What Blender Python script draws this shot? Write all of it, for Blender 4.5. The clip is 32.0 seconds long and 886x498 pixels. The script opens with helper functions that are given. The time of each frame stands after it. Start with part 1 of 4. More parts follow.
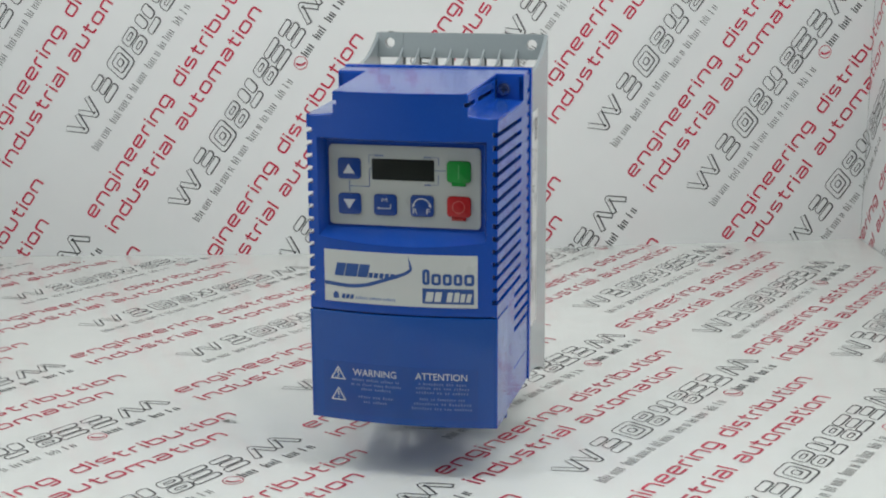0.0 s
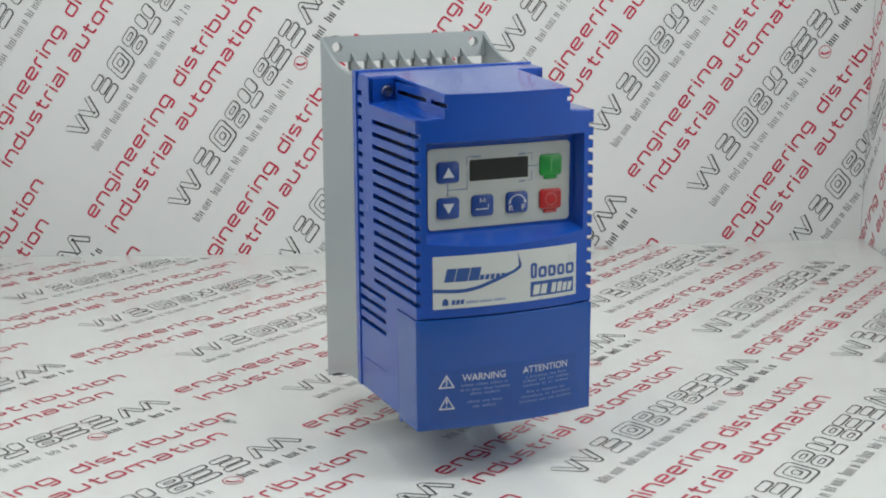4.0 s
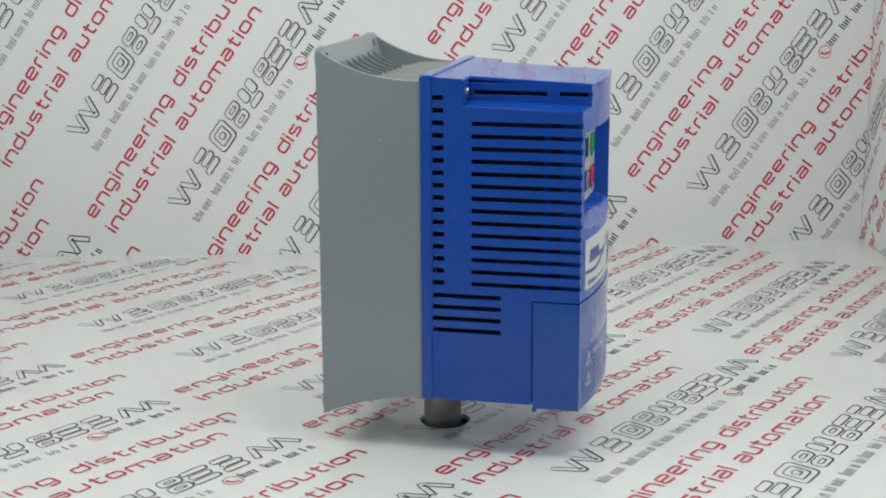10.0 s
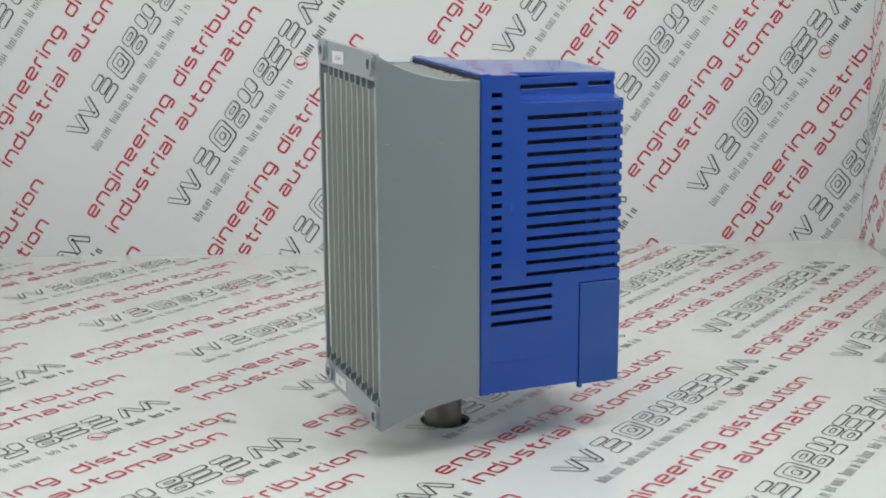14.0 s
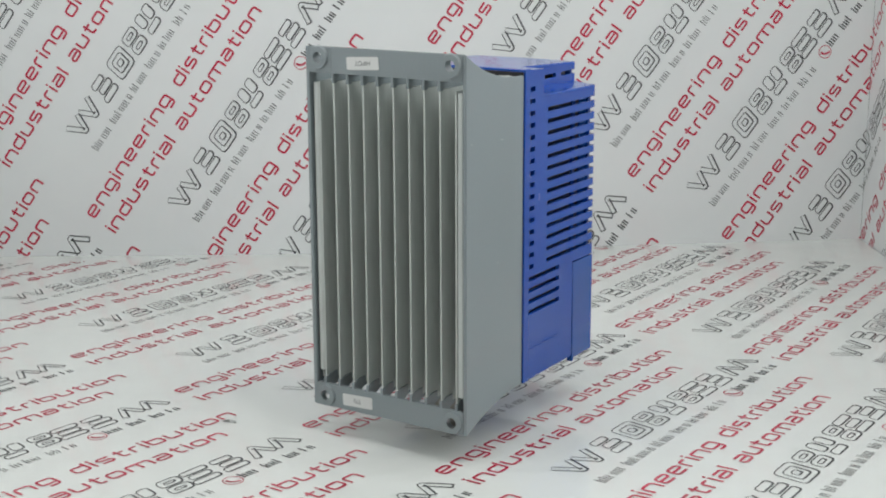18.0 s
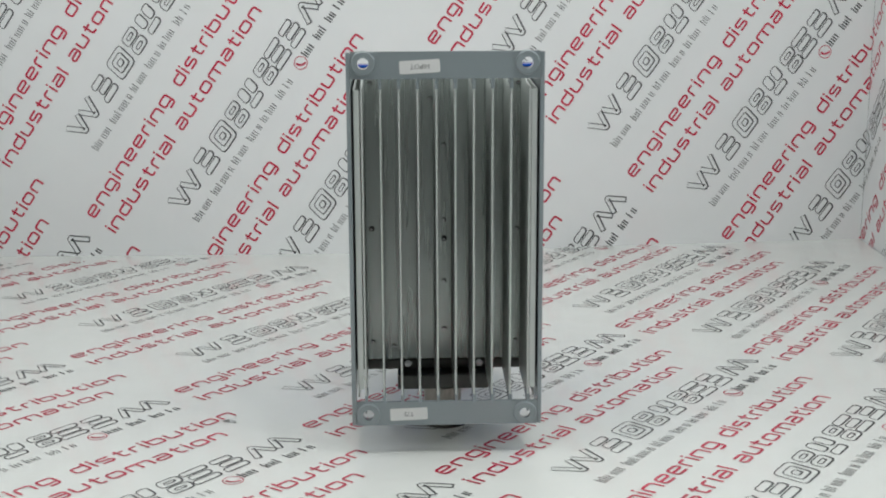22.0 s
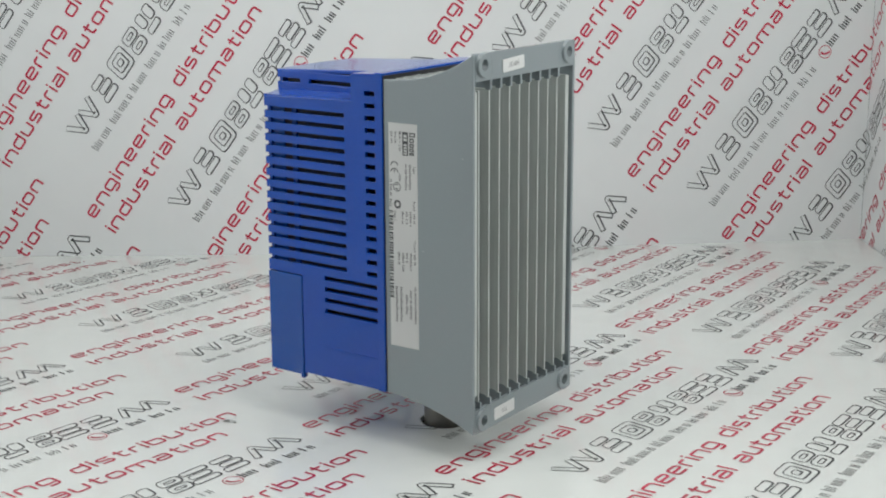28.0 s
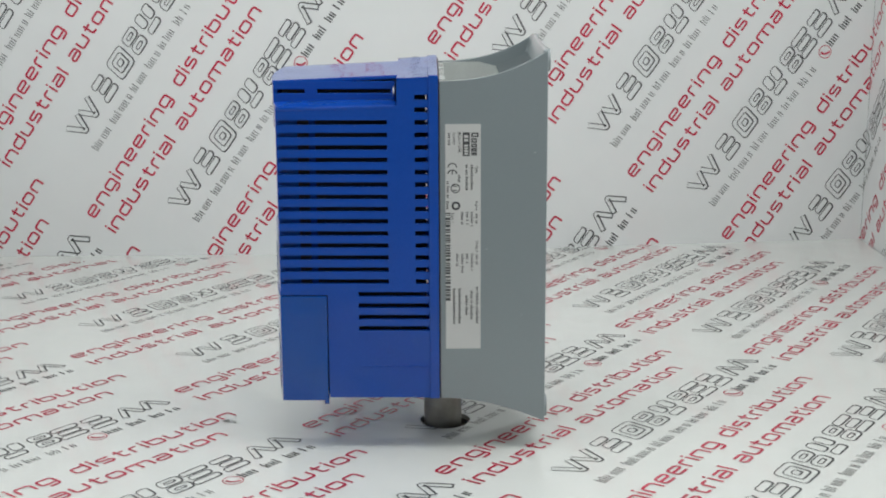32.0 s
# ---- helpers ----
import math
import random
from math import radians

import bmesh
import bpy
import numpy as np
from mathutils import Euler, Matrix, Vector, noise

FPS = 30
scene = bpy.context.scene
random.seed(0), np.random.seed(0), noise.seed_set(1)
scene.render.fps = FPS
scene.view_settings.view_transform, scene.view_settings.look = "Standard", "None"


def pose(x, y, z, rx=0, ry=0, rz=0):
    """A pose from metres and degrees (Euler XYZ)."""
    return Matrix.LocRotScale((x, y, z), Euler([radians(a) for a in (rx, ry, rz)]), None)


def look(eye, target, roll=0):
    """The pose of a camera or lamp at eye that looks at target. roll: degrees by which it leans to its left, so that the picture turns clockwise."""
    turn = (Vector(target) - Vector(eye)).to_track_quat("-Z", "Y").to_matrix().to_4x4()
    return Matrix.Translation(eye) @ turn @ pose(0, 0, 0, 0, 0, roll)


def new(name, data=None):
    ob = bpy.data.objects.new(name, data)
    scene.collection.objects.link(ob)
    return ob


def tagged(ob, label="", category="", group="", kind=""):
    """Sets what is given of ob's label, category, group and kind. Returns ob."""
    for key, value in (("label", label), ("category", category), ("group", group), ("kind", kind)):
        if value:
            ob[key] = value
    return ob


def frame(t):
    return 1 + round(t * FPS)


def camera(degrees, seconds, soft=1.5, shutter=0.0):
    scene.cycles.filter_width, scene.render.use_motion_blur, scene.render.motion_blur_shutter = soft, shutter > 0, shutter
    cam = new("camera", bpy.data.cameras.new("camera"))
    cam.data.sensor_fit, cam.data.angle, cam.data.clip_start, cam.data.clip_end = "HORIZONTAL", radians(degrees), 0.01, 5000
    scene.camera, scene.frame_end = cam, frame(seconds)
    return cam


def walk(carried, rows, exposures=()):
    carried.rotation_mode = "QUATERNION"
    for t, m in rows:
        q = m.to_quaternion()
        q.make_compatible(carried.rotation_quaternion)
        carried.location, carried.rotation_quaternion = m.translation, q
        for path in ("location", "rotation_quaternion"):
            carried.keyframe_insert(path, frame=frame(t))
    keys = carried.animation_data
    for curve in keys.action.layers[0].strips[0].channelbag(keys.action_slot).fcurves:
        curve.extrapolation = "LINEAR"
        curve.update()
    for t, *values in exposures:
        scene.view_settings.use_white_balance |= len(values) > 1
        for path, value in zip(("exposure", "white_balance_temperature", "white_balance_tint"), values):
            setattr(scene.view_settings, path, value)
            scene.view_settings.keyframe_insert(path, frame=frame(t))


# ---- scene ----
# A white light tent with printed backing sheets; a blue motor drive turns slowly on a spindle before a still camera.
cam = camera(33.610, 32.0, soft=2.0)
EYE, AIM, LEAN = (0.00000, -0.73392, 0.26529), (0.00054, -0.00392, 0.09327), -0.273
walk(cam, [(0, look(EYE, AIM, LEAN)), (32, look(EYE, AIM, LEAN))], exposures=[(0, 0.03), (9, 0.03), (14, 0.0), (22, -0.01), (25, -0.04), (28, 0.0), (30, 0.03), (32, 0.03)])
TURN_START, TURN_RATE, DRIVE_OFFSET = -13.109, 8.8616, -0.00045

# ---- light ----
world = bpy.data.worlds.new("room")
world.use_nodes = True
world.node_tree.nodes["Background"].inputs[0].default_value = (0.9, 0.95, 1.0, 1)
world.node_tree.nodes["Background"].inputs[1].default_value = 0.12
scene.world = world


def area_lamp(name, eye, target, width, depth, watts, colour):
    data = bpy.data.lights.new(name, "AREA")
    data.shape, data.size, data.size_y, data.energy, data.color = "RECTANGLE", width, depth, watts, colour
    ob = new(name, data)
    ob.matrix_world = look(eye, target)
    return ob


area_lamp("tent_top_lamp", (0.06, 0.02, 0.74), (0.06, 0.02, 0), 0.64, 0.6, 0.54, (0.99, 1.0, 0.975))
area_lamp("tent_strip_lamp", (0.06, -0.21, 0.72), (0.06, -0.16, 0), 0.5, 0.06, 1.2, (0.99, 1.0, 0.975))
area_lamp("tent_left_lamp", (-0.42, -0.08, 0.28), (0.0, -0.02, 0.10), 0.5, 0.6, 1.42, (0.985, 1.0, 0.99))
area_lamp("tent_right_lamp", (0.345, -0.08, 0.28), (0.0, -0.02, 0.10), 0.5, 0.6, 1.24, (0.985, 1.0, 0.99))


# ---- materials ----
def waves(mat, scale, distance):
    """Broad shallow buckling of a sheet."""
    nt = mat.node_tree
    co, no, bp = nt.nodes.new("ShaderNodeTexCoord"), nt.nodes.new("ShaderNodeTexNoise"), nt.nodes.new("ShaderNodeBump")
    no.inputs["Scale"].default_value, no.inputs["Detail"].default_value = scale, 1
    bp.inputs["Distance"].default_value, bp.inputs["Strength"].default_value = distance, 1
    nt.links.new(co.outputs["Object"], no.inputs["Vector"])
    nt.links.new(no.outputs["Fac"], bp.inputs["Height"])
    nt.links.new(bp.outputs["Normal"], nt.nodes["Principled BSDF"].inputs["Normal"])
    nt.links.new(bp.outputs["Normal"], nt.nodes["Principled BSDF"].inputs["Coat Normal"])


def material(name, colour, rough=0.5, metal=0.0, grain=0.0, grain_scale=400.0, bump=0.0, stain=0.0, stain_scale=12.0, spec=0.5, coat=0.0, coat_rough=0.07, stretch=(1, 1, 1), wave=0.0, vary=0.06):
    """A principled surface with fine grain, broad stains and a faint relief."""
    m = bpy.data.materials.new(name)
    m.use_nodes = True
    nt = m.node_tree
    b = nt.nodes["Principled BSDF"]
    b.inputs["Base Color"].default_value = (*colour, 1)
    b.inputs["Roughness"].default_value = rough
    b.inputs["Metallic"].default_value = metal
    b.inputs["Specular IOR Level"].default_value = spec
    b.inputs["Coat Weight"].default_value = coat
    b.inputs["Coat Roughness"].default_value = coat_rough
    co = nt.nodes.new("ShaderNodeTexCoord")
    mp = nt.nodes.new("ShaderNodeMapping")
    mp.inputs["Scale"].default_value = stretch
    nt.links.new(co.outputs["Object"], mp.inputs["Vector"])
    fine = nt.nodes.new("ShaderNodeTexNoise")
    fine.inputs["Scale"].default_value, fine.inputs["Detail"].default_value = grain_scale, 4
    broad = nt.nodes.new("ShaderNodeTexNoise")
    broad.inputs["Scale"].default_value, broad.inputs["Detail"].default_value = stain_scale, 5
    for n in (fine, broad):
        nt.links.new(mp.outputs["Vector"], n.inputs["Vector"])
    if grain or stain:
        last = None
        for n, amount in ((fine, grain), (broad, stain)):
            if not amount:
                continue
            ramp = nt.nodes.new("ShaderNodeMapRange")
            ramp.inputs["From Min"].default_value, ramp.inputs["From Max"].default_value = 0.2, 0.8
            ramp.inputs["To Min"].default_value, ramp.inputs["To Max"].default_value = 1 - amount, 1 + amount
            nt.links.new(n.outputs["Fac"], ramp.inputs["Value"])
            mix = nt.nodes.new("ShaderNodeMix")
            mix.data_type, mix.blend_type = "RGBA", "MULTIPLY"
            mix.inputs["Factor"].default_value = 1
            if last is None:
                mix.inputs[6].default_value = (*colour, 1)
            else:
                nt.links.new(last, mix.inputs[6])
            nt.links.new(ramp.outputs["Result"], mix.inputs[7])
            last = mix.outputs[2]
        nt.links.new(last, b.inputs["Base Color"])
        rr = nt.nodes.new("ShaderNodeMapRange")
        rr.inputs["From Min"].default_value, rr.inputs["From Max"].default_value = 0.2, 0.8
        rr.inputs["To Min"].default_value, rr.inputs["To Max"].default_value = max(rough - vary, 0.02), rough + vary
        nt.links.new(broad.outputs["Fac"], rr.inputs["Value"])
        nt.links.new(rr.outputs["Result"], b.inputs["Roughness"])
    if wave:
        sink = nt.nodes.new("ShaderNodeTexNoise")
        sink.inputs["Scale"].default_value, sink.inputs["Detail"].default_value = 55, 1
        nt.links.new(mp.outputs["Vector"], sink.inputs["Vector"])
        wv = nt.nodes.new("ShaderNodeBump")
        wv.inputs["Strength"].default_value, wv.inputs["Distance"].default_value = 1, wave
        nt.links.new(sink.outputs["Fac"], wv.inputs["Height"])
        nt.links.new(wv.outputs["Normal"], b.inputs["Normal"])
        nt.links.new(wv.outputs["Normal"], b.inputs["Coat Normal"])
    if bump:
        bp = nt.nodes.new("ShaderNodeBump")
        bp.inputs["Strength"].default_value, bp.inputs["Distance"].default_value = bump, 0.0004
        nt.links.new(fine.outputs["Fac"], bp.inputs["Height"])
        if wave:
            nt.links.new(wv.outputs["Normal"], bp.inputs["Normal"])
        nt.links.new(bp.outputs["Normal"], b.inputs["Normal"])
    return m


PAPER_FLOOR = material("glossy_paper", (0.75, 0.775, 0.752), 0.5, grain=0.015, grain_scale=60, stain=0.03, stain_scale=5, coat=0.85, coat_rough=0.05, spec=0.15)
waves(PAPER_FLOOR, 9, 0.00035)
PAPER_WALL = material("satin_paper", (0.80, 0.82, 0.82), 0.42, grain=0.01, grain_scale=60, stain=0.02, stain_scale=4)
TENT = material("tent_fabric", (0.82, 0.83, 0.83), 0.8, grain=0.03, grain_scale=300)
INK_RED = material("red_ink", (0.56, 0.018, 0.065), 0.4, stain=0.12, stain_scale=40, coat=1.0, coat_rough=0.05, spec=0.15)
INK_BLACK = material("black_ink", (0.045, 0.047, 0.05), 0.4, stain=0.2, stain_scale=60, coat=1.0, coat_rough=0.05, spec=0.15)
INK_GREY = material("grey_ink", (0.16, 0.165, 0.17), 0.4, stain=0.2, stain_scale=60, coat=1.0, coat_rough=0.05, spec=0.15)
INK_WALL_RED = material("red_wall_ink", (0.56, 0.018, 0.065), 0.42, stain=0.12, stain_scale=40, spec=0.2)
INK_WALL_BLACK = material("black_wall_ink", (0.03, 0.032, 0.035), 0.42, stain=0.2, stain_scale=60, spec=0.2)
INK_WALL_GREY = material("grey_wall_ink", (0.13, 0.135, 0.14), 0.42, stain=0.2, stain_scale=60, spec=0.2)
BLUE = material("blue_plastic", (0.008, 0.073, 0.41), 0.24, spec=0.2, coat=0.6, coat_rough=0.06, wave=0.0004, grain=0.05, grain_scale=900, bump=0.02, stain=0.05, stain_scale=25)
BLUE_GLOSS = material("glossy_blue_plastic", (0.008, 0.070, 0.40), 0.2, spec=0.2, coat=0.45, coat_rough=0.03, wave=0.00012, grain=0.03, grain_scale=900, stain=0.04, stain_scale=25)
BLUE_SMOOTH = material("blue_cover_plastic", (0.006, 0.078, 0.37), 0.2, spec=0.2, coat=0.7, wave=0.0004, grain=0.04, grain_scale=900, bump=0.06, stain=0.05, stain_scale=20)
GREY = material("grey_plastic", (0.248, 0.291, 0.306), 0.3, coat=0.8, coat_rough=0.15, vary=0.01, grain=0.015, grain_scale=700, bump=0.03, stain=0.012, stain_scale=18)
ALU = material("extruded_aluminium", (0.59, 0.625, 0.605), 0.45, metal=0.2, grain=0.08, grain_scale=220, bump=0.15, stain=0.05, stain_scale=25, stretch=(1, 6, 0.2))
BASE_ALU = material("rolled_aluminium", (0.60, 0.645, 0.625), 0.27, metal=0.8, grain=0.05, grain_scale=220, bump=0.05, stain=0.05, stain_scale=25, stretch=(6, 1, 0.2))
# Near black for gaps, holes and insides, where it stands in for shade.
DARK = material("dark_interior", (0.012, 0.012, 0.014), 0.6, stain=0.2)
STEEL = material("worn_steel", (0.30, 0.285, 0.26), 0.38, metal=0.9, grain=0.1, grain_scale=300, stain=0.25, stain_scale=90)
BLACK_METAL = material("blackened_bracket", (0.10, 0.105, 0.10), 0.45, metal=0.3, grain=0.1, stain=0.3, stain_scale=60)
SCREW = material("bright_zinc_screw", (0.55, 0.56, 0.57), 0.2, metal=1.0, stain=0.3, stain_scale=200)
HEAD = material("dark_screw_head", (0.36, 0.37, 0.40), 0.2, metal=1.0, stain=0.3, stain_scale=200)
FILM = material("keypad_film", (0.50, 0.53, 0.50), 0.3, grain=0.01, stain=0.03, stain_scale=20)
LCD = material("display_window", (0.012, 0.016, 0.013), 0.12)
KEY_BLUE = material("blue_key", (0.012, 0.058, 0.28), 0.16, stain=0.08, stain_scale=80)
KEY_GREEN = material("green_key", (0.01, 0.28, 0.04), 0.16, stain=0.08, stain_scale=80)
KEY_RED = material("red_key", (0.45, 0.014, 0.018), 0.16, stain=0.08, stain_scale=80)
MARK_WHITE = material("white_marking", (0.62, 0.66, 0.70), 0.4)
MARK_SCUFF = material("pale_scuff", (0.40, 0.43, 0.45), 0.6)
MARK_BLUE = material("blue_marking", (0.03, 0.09, 0.30), 0.3)
MARK_PALE = material("pale_blue_marking", (0.16, 0.25, 0.48), 0.4)
MARK_DARK = material("dark_marking", (0.05, 0.055, 0.06), 0.4)
NAMEPLATE = material("silver_white_label", (0.60, 0.63, 0.61), 0.3, grain=0.01, stain=0.03, stain_scale=20)
WARN_LABEL = material("dark_blue_label", (0.010, 0.073, 0.335), 0.2, stain=0.05, stain_scale=20)
STICKER = material("white_sticker", (0.74, 0.75, 0.74), 0.4, stain=0.04, stain_scale=40)
RATING = material("white_rating_label", (0.62, 0.63, 0.62), 0.35, stain=0.04, stain_scale=20)
HOLE_BROWN = material("dark_hole_edge", (0.05, 0.035, 0.025), 0.8, stain=0.4, stain_scale=120)


# ---- mesh helpers (millimetres in, metres out) ----
MM = 0.001


def part(name, bm, mat, parent=None, label="", smooth=False):
    """Links a bmesh in millimetres as one mesh object."""
    bmesh.ops.recalc_face_normals(bm, faces=bm.faces[:])
    bm.transform(Matrix.Scale(MM, 4))
    me = bpy.data.meshes.new(name)
    bm.to_mesh(me)
    bm.free()
    me.materials.append(mat)
    if smooth:
        for p in me.polygons:
            p.use_smooth = True
        me.set_sharp_from_angle(angle=radians(35))
    ob = new(name, me)
    if parent is not None:
        ob.parent = parent
    if label:
        ob["label"] = label
    return ob


def eased(ob, width=0.35):
    """Rounds the hard edges of a moulded part a little."""
    mod = ob.modifiers.new("soft_edges", "BEVEL")
    mod.width, mod.segments, mod.limit_method, mod.angle_limit = width * MM, 2, "ANGLE", radians(50)
    return ob


def box(bm, x0, x1, y0, y1, z0, z1, bevel=0.0, segments=2):
    made = bmesh.ops.create_cube(bm, size=1)["verts"]
    for v in made:
        v.co = Vector(((x0 + x1) / 2 + v.co.x * (x1 - x0), (y0 + y1) / 2 + v.co.y * (y1 - y0), (z0 + z1) / 2 + v.co.z * (z1 - z0)))
    if bevel:
        edges = list({e for v in made for e in v.link_edges})
        bmesh.ops.bevel(bm, geom=edges, offset=bevel, segments=segments, profile=0.5, affect="EDGES")
    return bm


def boxed(*args, **kw):
    return box(bmesh.new(), *args, **kw)


def sheet(bm, us, vs, solid, place):
    """A plate of cells: solid(u, v) tells which stand; place(u, v, side) gives the outer (0) and inner (1) face."""
    us, vs, cache = sorted(set(us)), sorted(set(vs)), {}

    def vert(i, j, s):
        if (i, j, s) not in cache:
            cache[i, j, s] = bm.verts.new(place(us[i], vs[j], s))
        return cache[i, j, s]

    fill = {(i, j): solid((us[i] + us[i + 1]) / 2, (vs[j] + vs[j + 1]) / 2) for i in range(len(us) - 1) for j in range(len(vs) - 1)}
    for (i, j), on in fill.items():
        if not on:
            continue
        for s in (0, 1):
            bm.faces.new([vert(i, j, s), vert(i + 1, j, s), vert(i + 1, j + 1, s), vert(i, j + 1, s)])
        for di, dj, a, b in ((-1, 0, (0, 0), (0, 1)), (1, 0, (1, 0), (1, 1)), (0, -1, (0, 0), (1, 0)), (0, 1, (0, 1), (1, 1))):
            if not fill.get((i + di, j + dj), False):
                p, q = (i + a[0], j + a[1]), (i + b[0], j + b[1])
                bm.faces.new([vert(*p, 0), vert(*q, 0), vert(*q, 1), vert(*p, 1)])
    return bm


def prism(bm, outline, place, depth):
    """An outline of (u, v) pushed through from depth 0 to depth."""
    a = [bm.verts.new(place(u, v, 0)) for u, v in outline]
    b = [bm.verts.new(place(u, v, depth)) for u, v in outline]
    bm.faces.new(a)
    bm.faces.new(b)
    for i in range(len(a)):
        j = (i + 1) % len(a)
        bm.faces.new([a[i], a[j], b[j], b[i]])
    return bm


def rounded(u0, u1, v0, v1, r, n=4):
    pts = []
    for cu, cv, a0 in ((u1 - r, v1 - r, 0), (u0 + r, v1 - r, 90), (u0 + r, v0 + r, 180), (u1 - r, v0 + r, 270)):
        for k in range(n + 1):
            a = radians(a0 + 90 * k / n)
            pts.append((cu + r * math.cos(a), cv + r * math.sin(a)))
    return pts


def rod(bm, centre, axis, radius, length, n=24, radius2=None):
    m = Vector(axis).to_track_quat("Z", "Y").to_matrix().to_4x4()
    bmesh.ops.create_cone(bm, cap_ends=True, segments=n, radius1=radius, radius2=radius if radius2 is None else radius2, depth=length, matrix=Matrix.Translation(centre) @ m)
    return bm


# flat shapes: lists of (points, faces) in a plane
LETTERS = {}


def letters(text):
    """The outline of a line of text as points and faces, with the left end and the foot line at 0 and small letters 1 high."""
    if text not in LETTERS:
        cu = bpy.data.curves.new("type", "FONT")
        cu.body, cu.resolution_u, cu.offset = text, 3, 0.003
        ob = new("type", cu)
        bpy.context.view_layer.update()
        dg = bpy.context.evaluated_depsgraph_get()
        me = ob.evaluated_get(dg).to_mesh()
        pts = [(v.co.x, v.co.y) for v in me.vertices]
        faces = [list(p.vertices) for p in me.polygons]
        ob.evaluated_get(dg).to_mesh_clear()
        bpy.data.objects.remove(ob)
        bpy.data.curves.remove(cu)
        left, right = min(p[0] for p in pts), max(p[0] for p in pts)
        LETTERS[text] = [((x - left) / (right - left), y) for x, y in pts], faces
    return LETTERS[text]


def words(text, u, v, width, height):
    """Text from (u, v) at its left foot, so wide, and its font size such that capitals are height high."""
    pts, faces = letters(text)
    return [(u + x * width, v + y * height / 0.69) for x, y in pts], faces


def bar(u0, u1, v0, v1, lean=0.0):
    return [(u0, v0), (u1, v0), (u1 + lean, v1), (u0 + lean, v1)], [[0, 1, 2, 3]]


def ring(points, width):
    """A closed line of that width inside a convex outline."""
    n = len(points)
    cu, cv = sum(p[0] for p in points) / n, sum(p[1] for p in points) / n
    far = max(math.hypot(p[0] - cu, p[1] - cv) for p in points)
    lines = []
    for i in range(n):
        (ax, ay), (bx, by) = points[i], points[(i + 1) % n]
        d = math.hypot(bx - ax, by - ay) or 1
        nx, ny = -(by - ay) / d, (bx - ax) / d
        if nx * (cu - ax) + ny * (cv - ay) < 0:
            nx, ny = -nx, -ny
        lines.append((ax + nx * width, ay + ny * width, bx - ax, by - ay))
    inner = []
    for i in range(n):
        ax, ay, dx, dy = lines[i - 1]
        bx, by, ex, ey = lines[i]
        k = dx * ey - dy * ex
        if abs(k) < 1e-6:
            inner.append((bx, by))
        else:
            s = ((bx - ax) * ey - (by - ay) * ex) / k
            inner.append((ax + s * dx, ay + s * dy))
    return points + inner, [[i, (i + 1) % n, n + (i + 1) % n, n + i] for i in range(n)]


def line(points, width):
    """An open line of that width."""
    left, right = [], []
    for i, (x, y) in enumerate(points):
        (ax, ay), (bx, by) = points[max(i - 1, 0)], points[min(i + 1, len(points) - 1)]
        d = math.hypot(bx - ax, by - ay) or 1
        nx, ny = -(by - ay) / d * width / 2, (bx - ax) / d * width / 2
        left.append((x + nx, y + ny))
        right.append((x - nx, y - ny))
    n = len(points)
    return left + right, [[i, i + 1, n + i + 1, n + i] for i in range(n - 1)]


def disc(u, v, r, n=20):
    return [(u + r * math.cos(2 * math.pi * k / n), v + r * math.sin(2 * math.pi * k / n)) for k in range(n)], [list(range(n))]


def characters(u0, u1, v0, height, counts, fill=0.62):
    """Unreadable small print: one short upright bar for each character, in words of the given lengths."""
    total = sum(counts) + 0.8 * (len(counts) - 1)
    step, u, out = (u1 - u0) / total, u0, []
    for c in counts:
        for k in range(c):
            h = height * (1.0 if (k * 7 + c) % 4 == 0 else 0.74)
            out.append(bar(u, u + step * fill, v0, v0 + h))
            u += step
        u += 0.8 * step
    return out


def ink(name, shapes, place, mat, parent, label="", cuts=(), hole=None):
    """Flat print: shapes in a plane, cut along straight lines (point, direction kept), laid on a surface by place(u, v)."""
    bm = bmesh.new()
    for pts, faces in shapes:
        vs = [bm.verts.new((u, v, 0)) for u, v in pts]
        for f in faces:
            try:
                bm.faces.new([vs[i] for i in f])
            except ValueError:
                pass
    for co, no, clear in cuts:
        geom = bm.verts[:] + bm.edges[:] + bm.faces[:]
        if geom:
            bmesh.ops.bisect_plane(bm, geom=geom, plane_co=(*co, 0), plane_no=(*no, 0), clear_outer=clear)
    if hole:
        gone = [f for f in bm.faces if (f.calc_center_median() - Vector((hole[0], hole[1], 0))).length < hole[2]]
        bmesh.ops.delete(bm, geom=gone, context="FACES")
    if not bm.faces:
        bm.free()
        return None
    for v in bm.verts:
        v.co = place(v.co.x, v.co.y)
    return part(name, bm, mat, parent, label)


# ---- the tent: floor sheet, back and side sheets ----
HOLE = (1.2, -0.9, 13.0)
CORNER_X = 338.0


def wall_y(x):
    return 373.5 + 5.4 * math.log1p(math.exp((x + 100) / 50))


CORNER_Y = wall_y(CORNER_X)


def wall_at(u, z, lift=0.0):
    """A point of the back sheet at x = u, which goes on round the corner along the side sheet."""
    if u <= CORNER_X:
        return Vector((u, wall_y(u) - lift, z))
    s = u - CORNER_X
    return Vector((CORNER_X + 0.04 * s - lift, CORNER_Y - s, z))


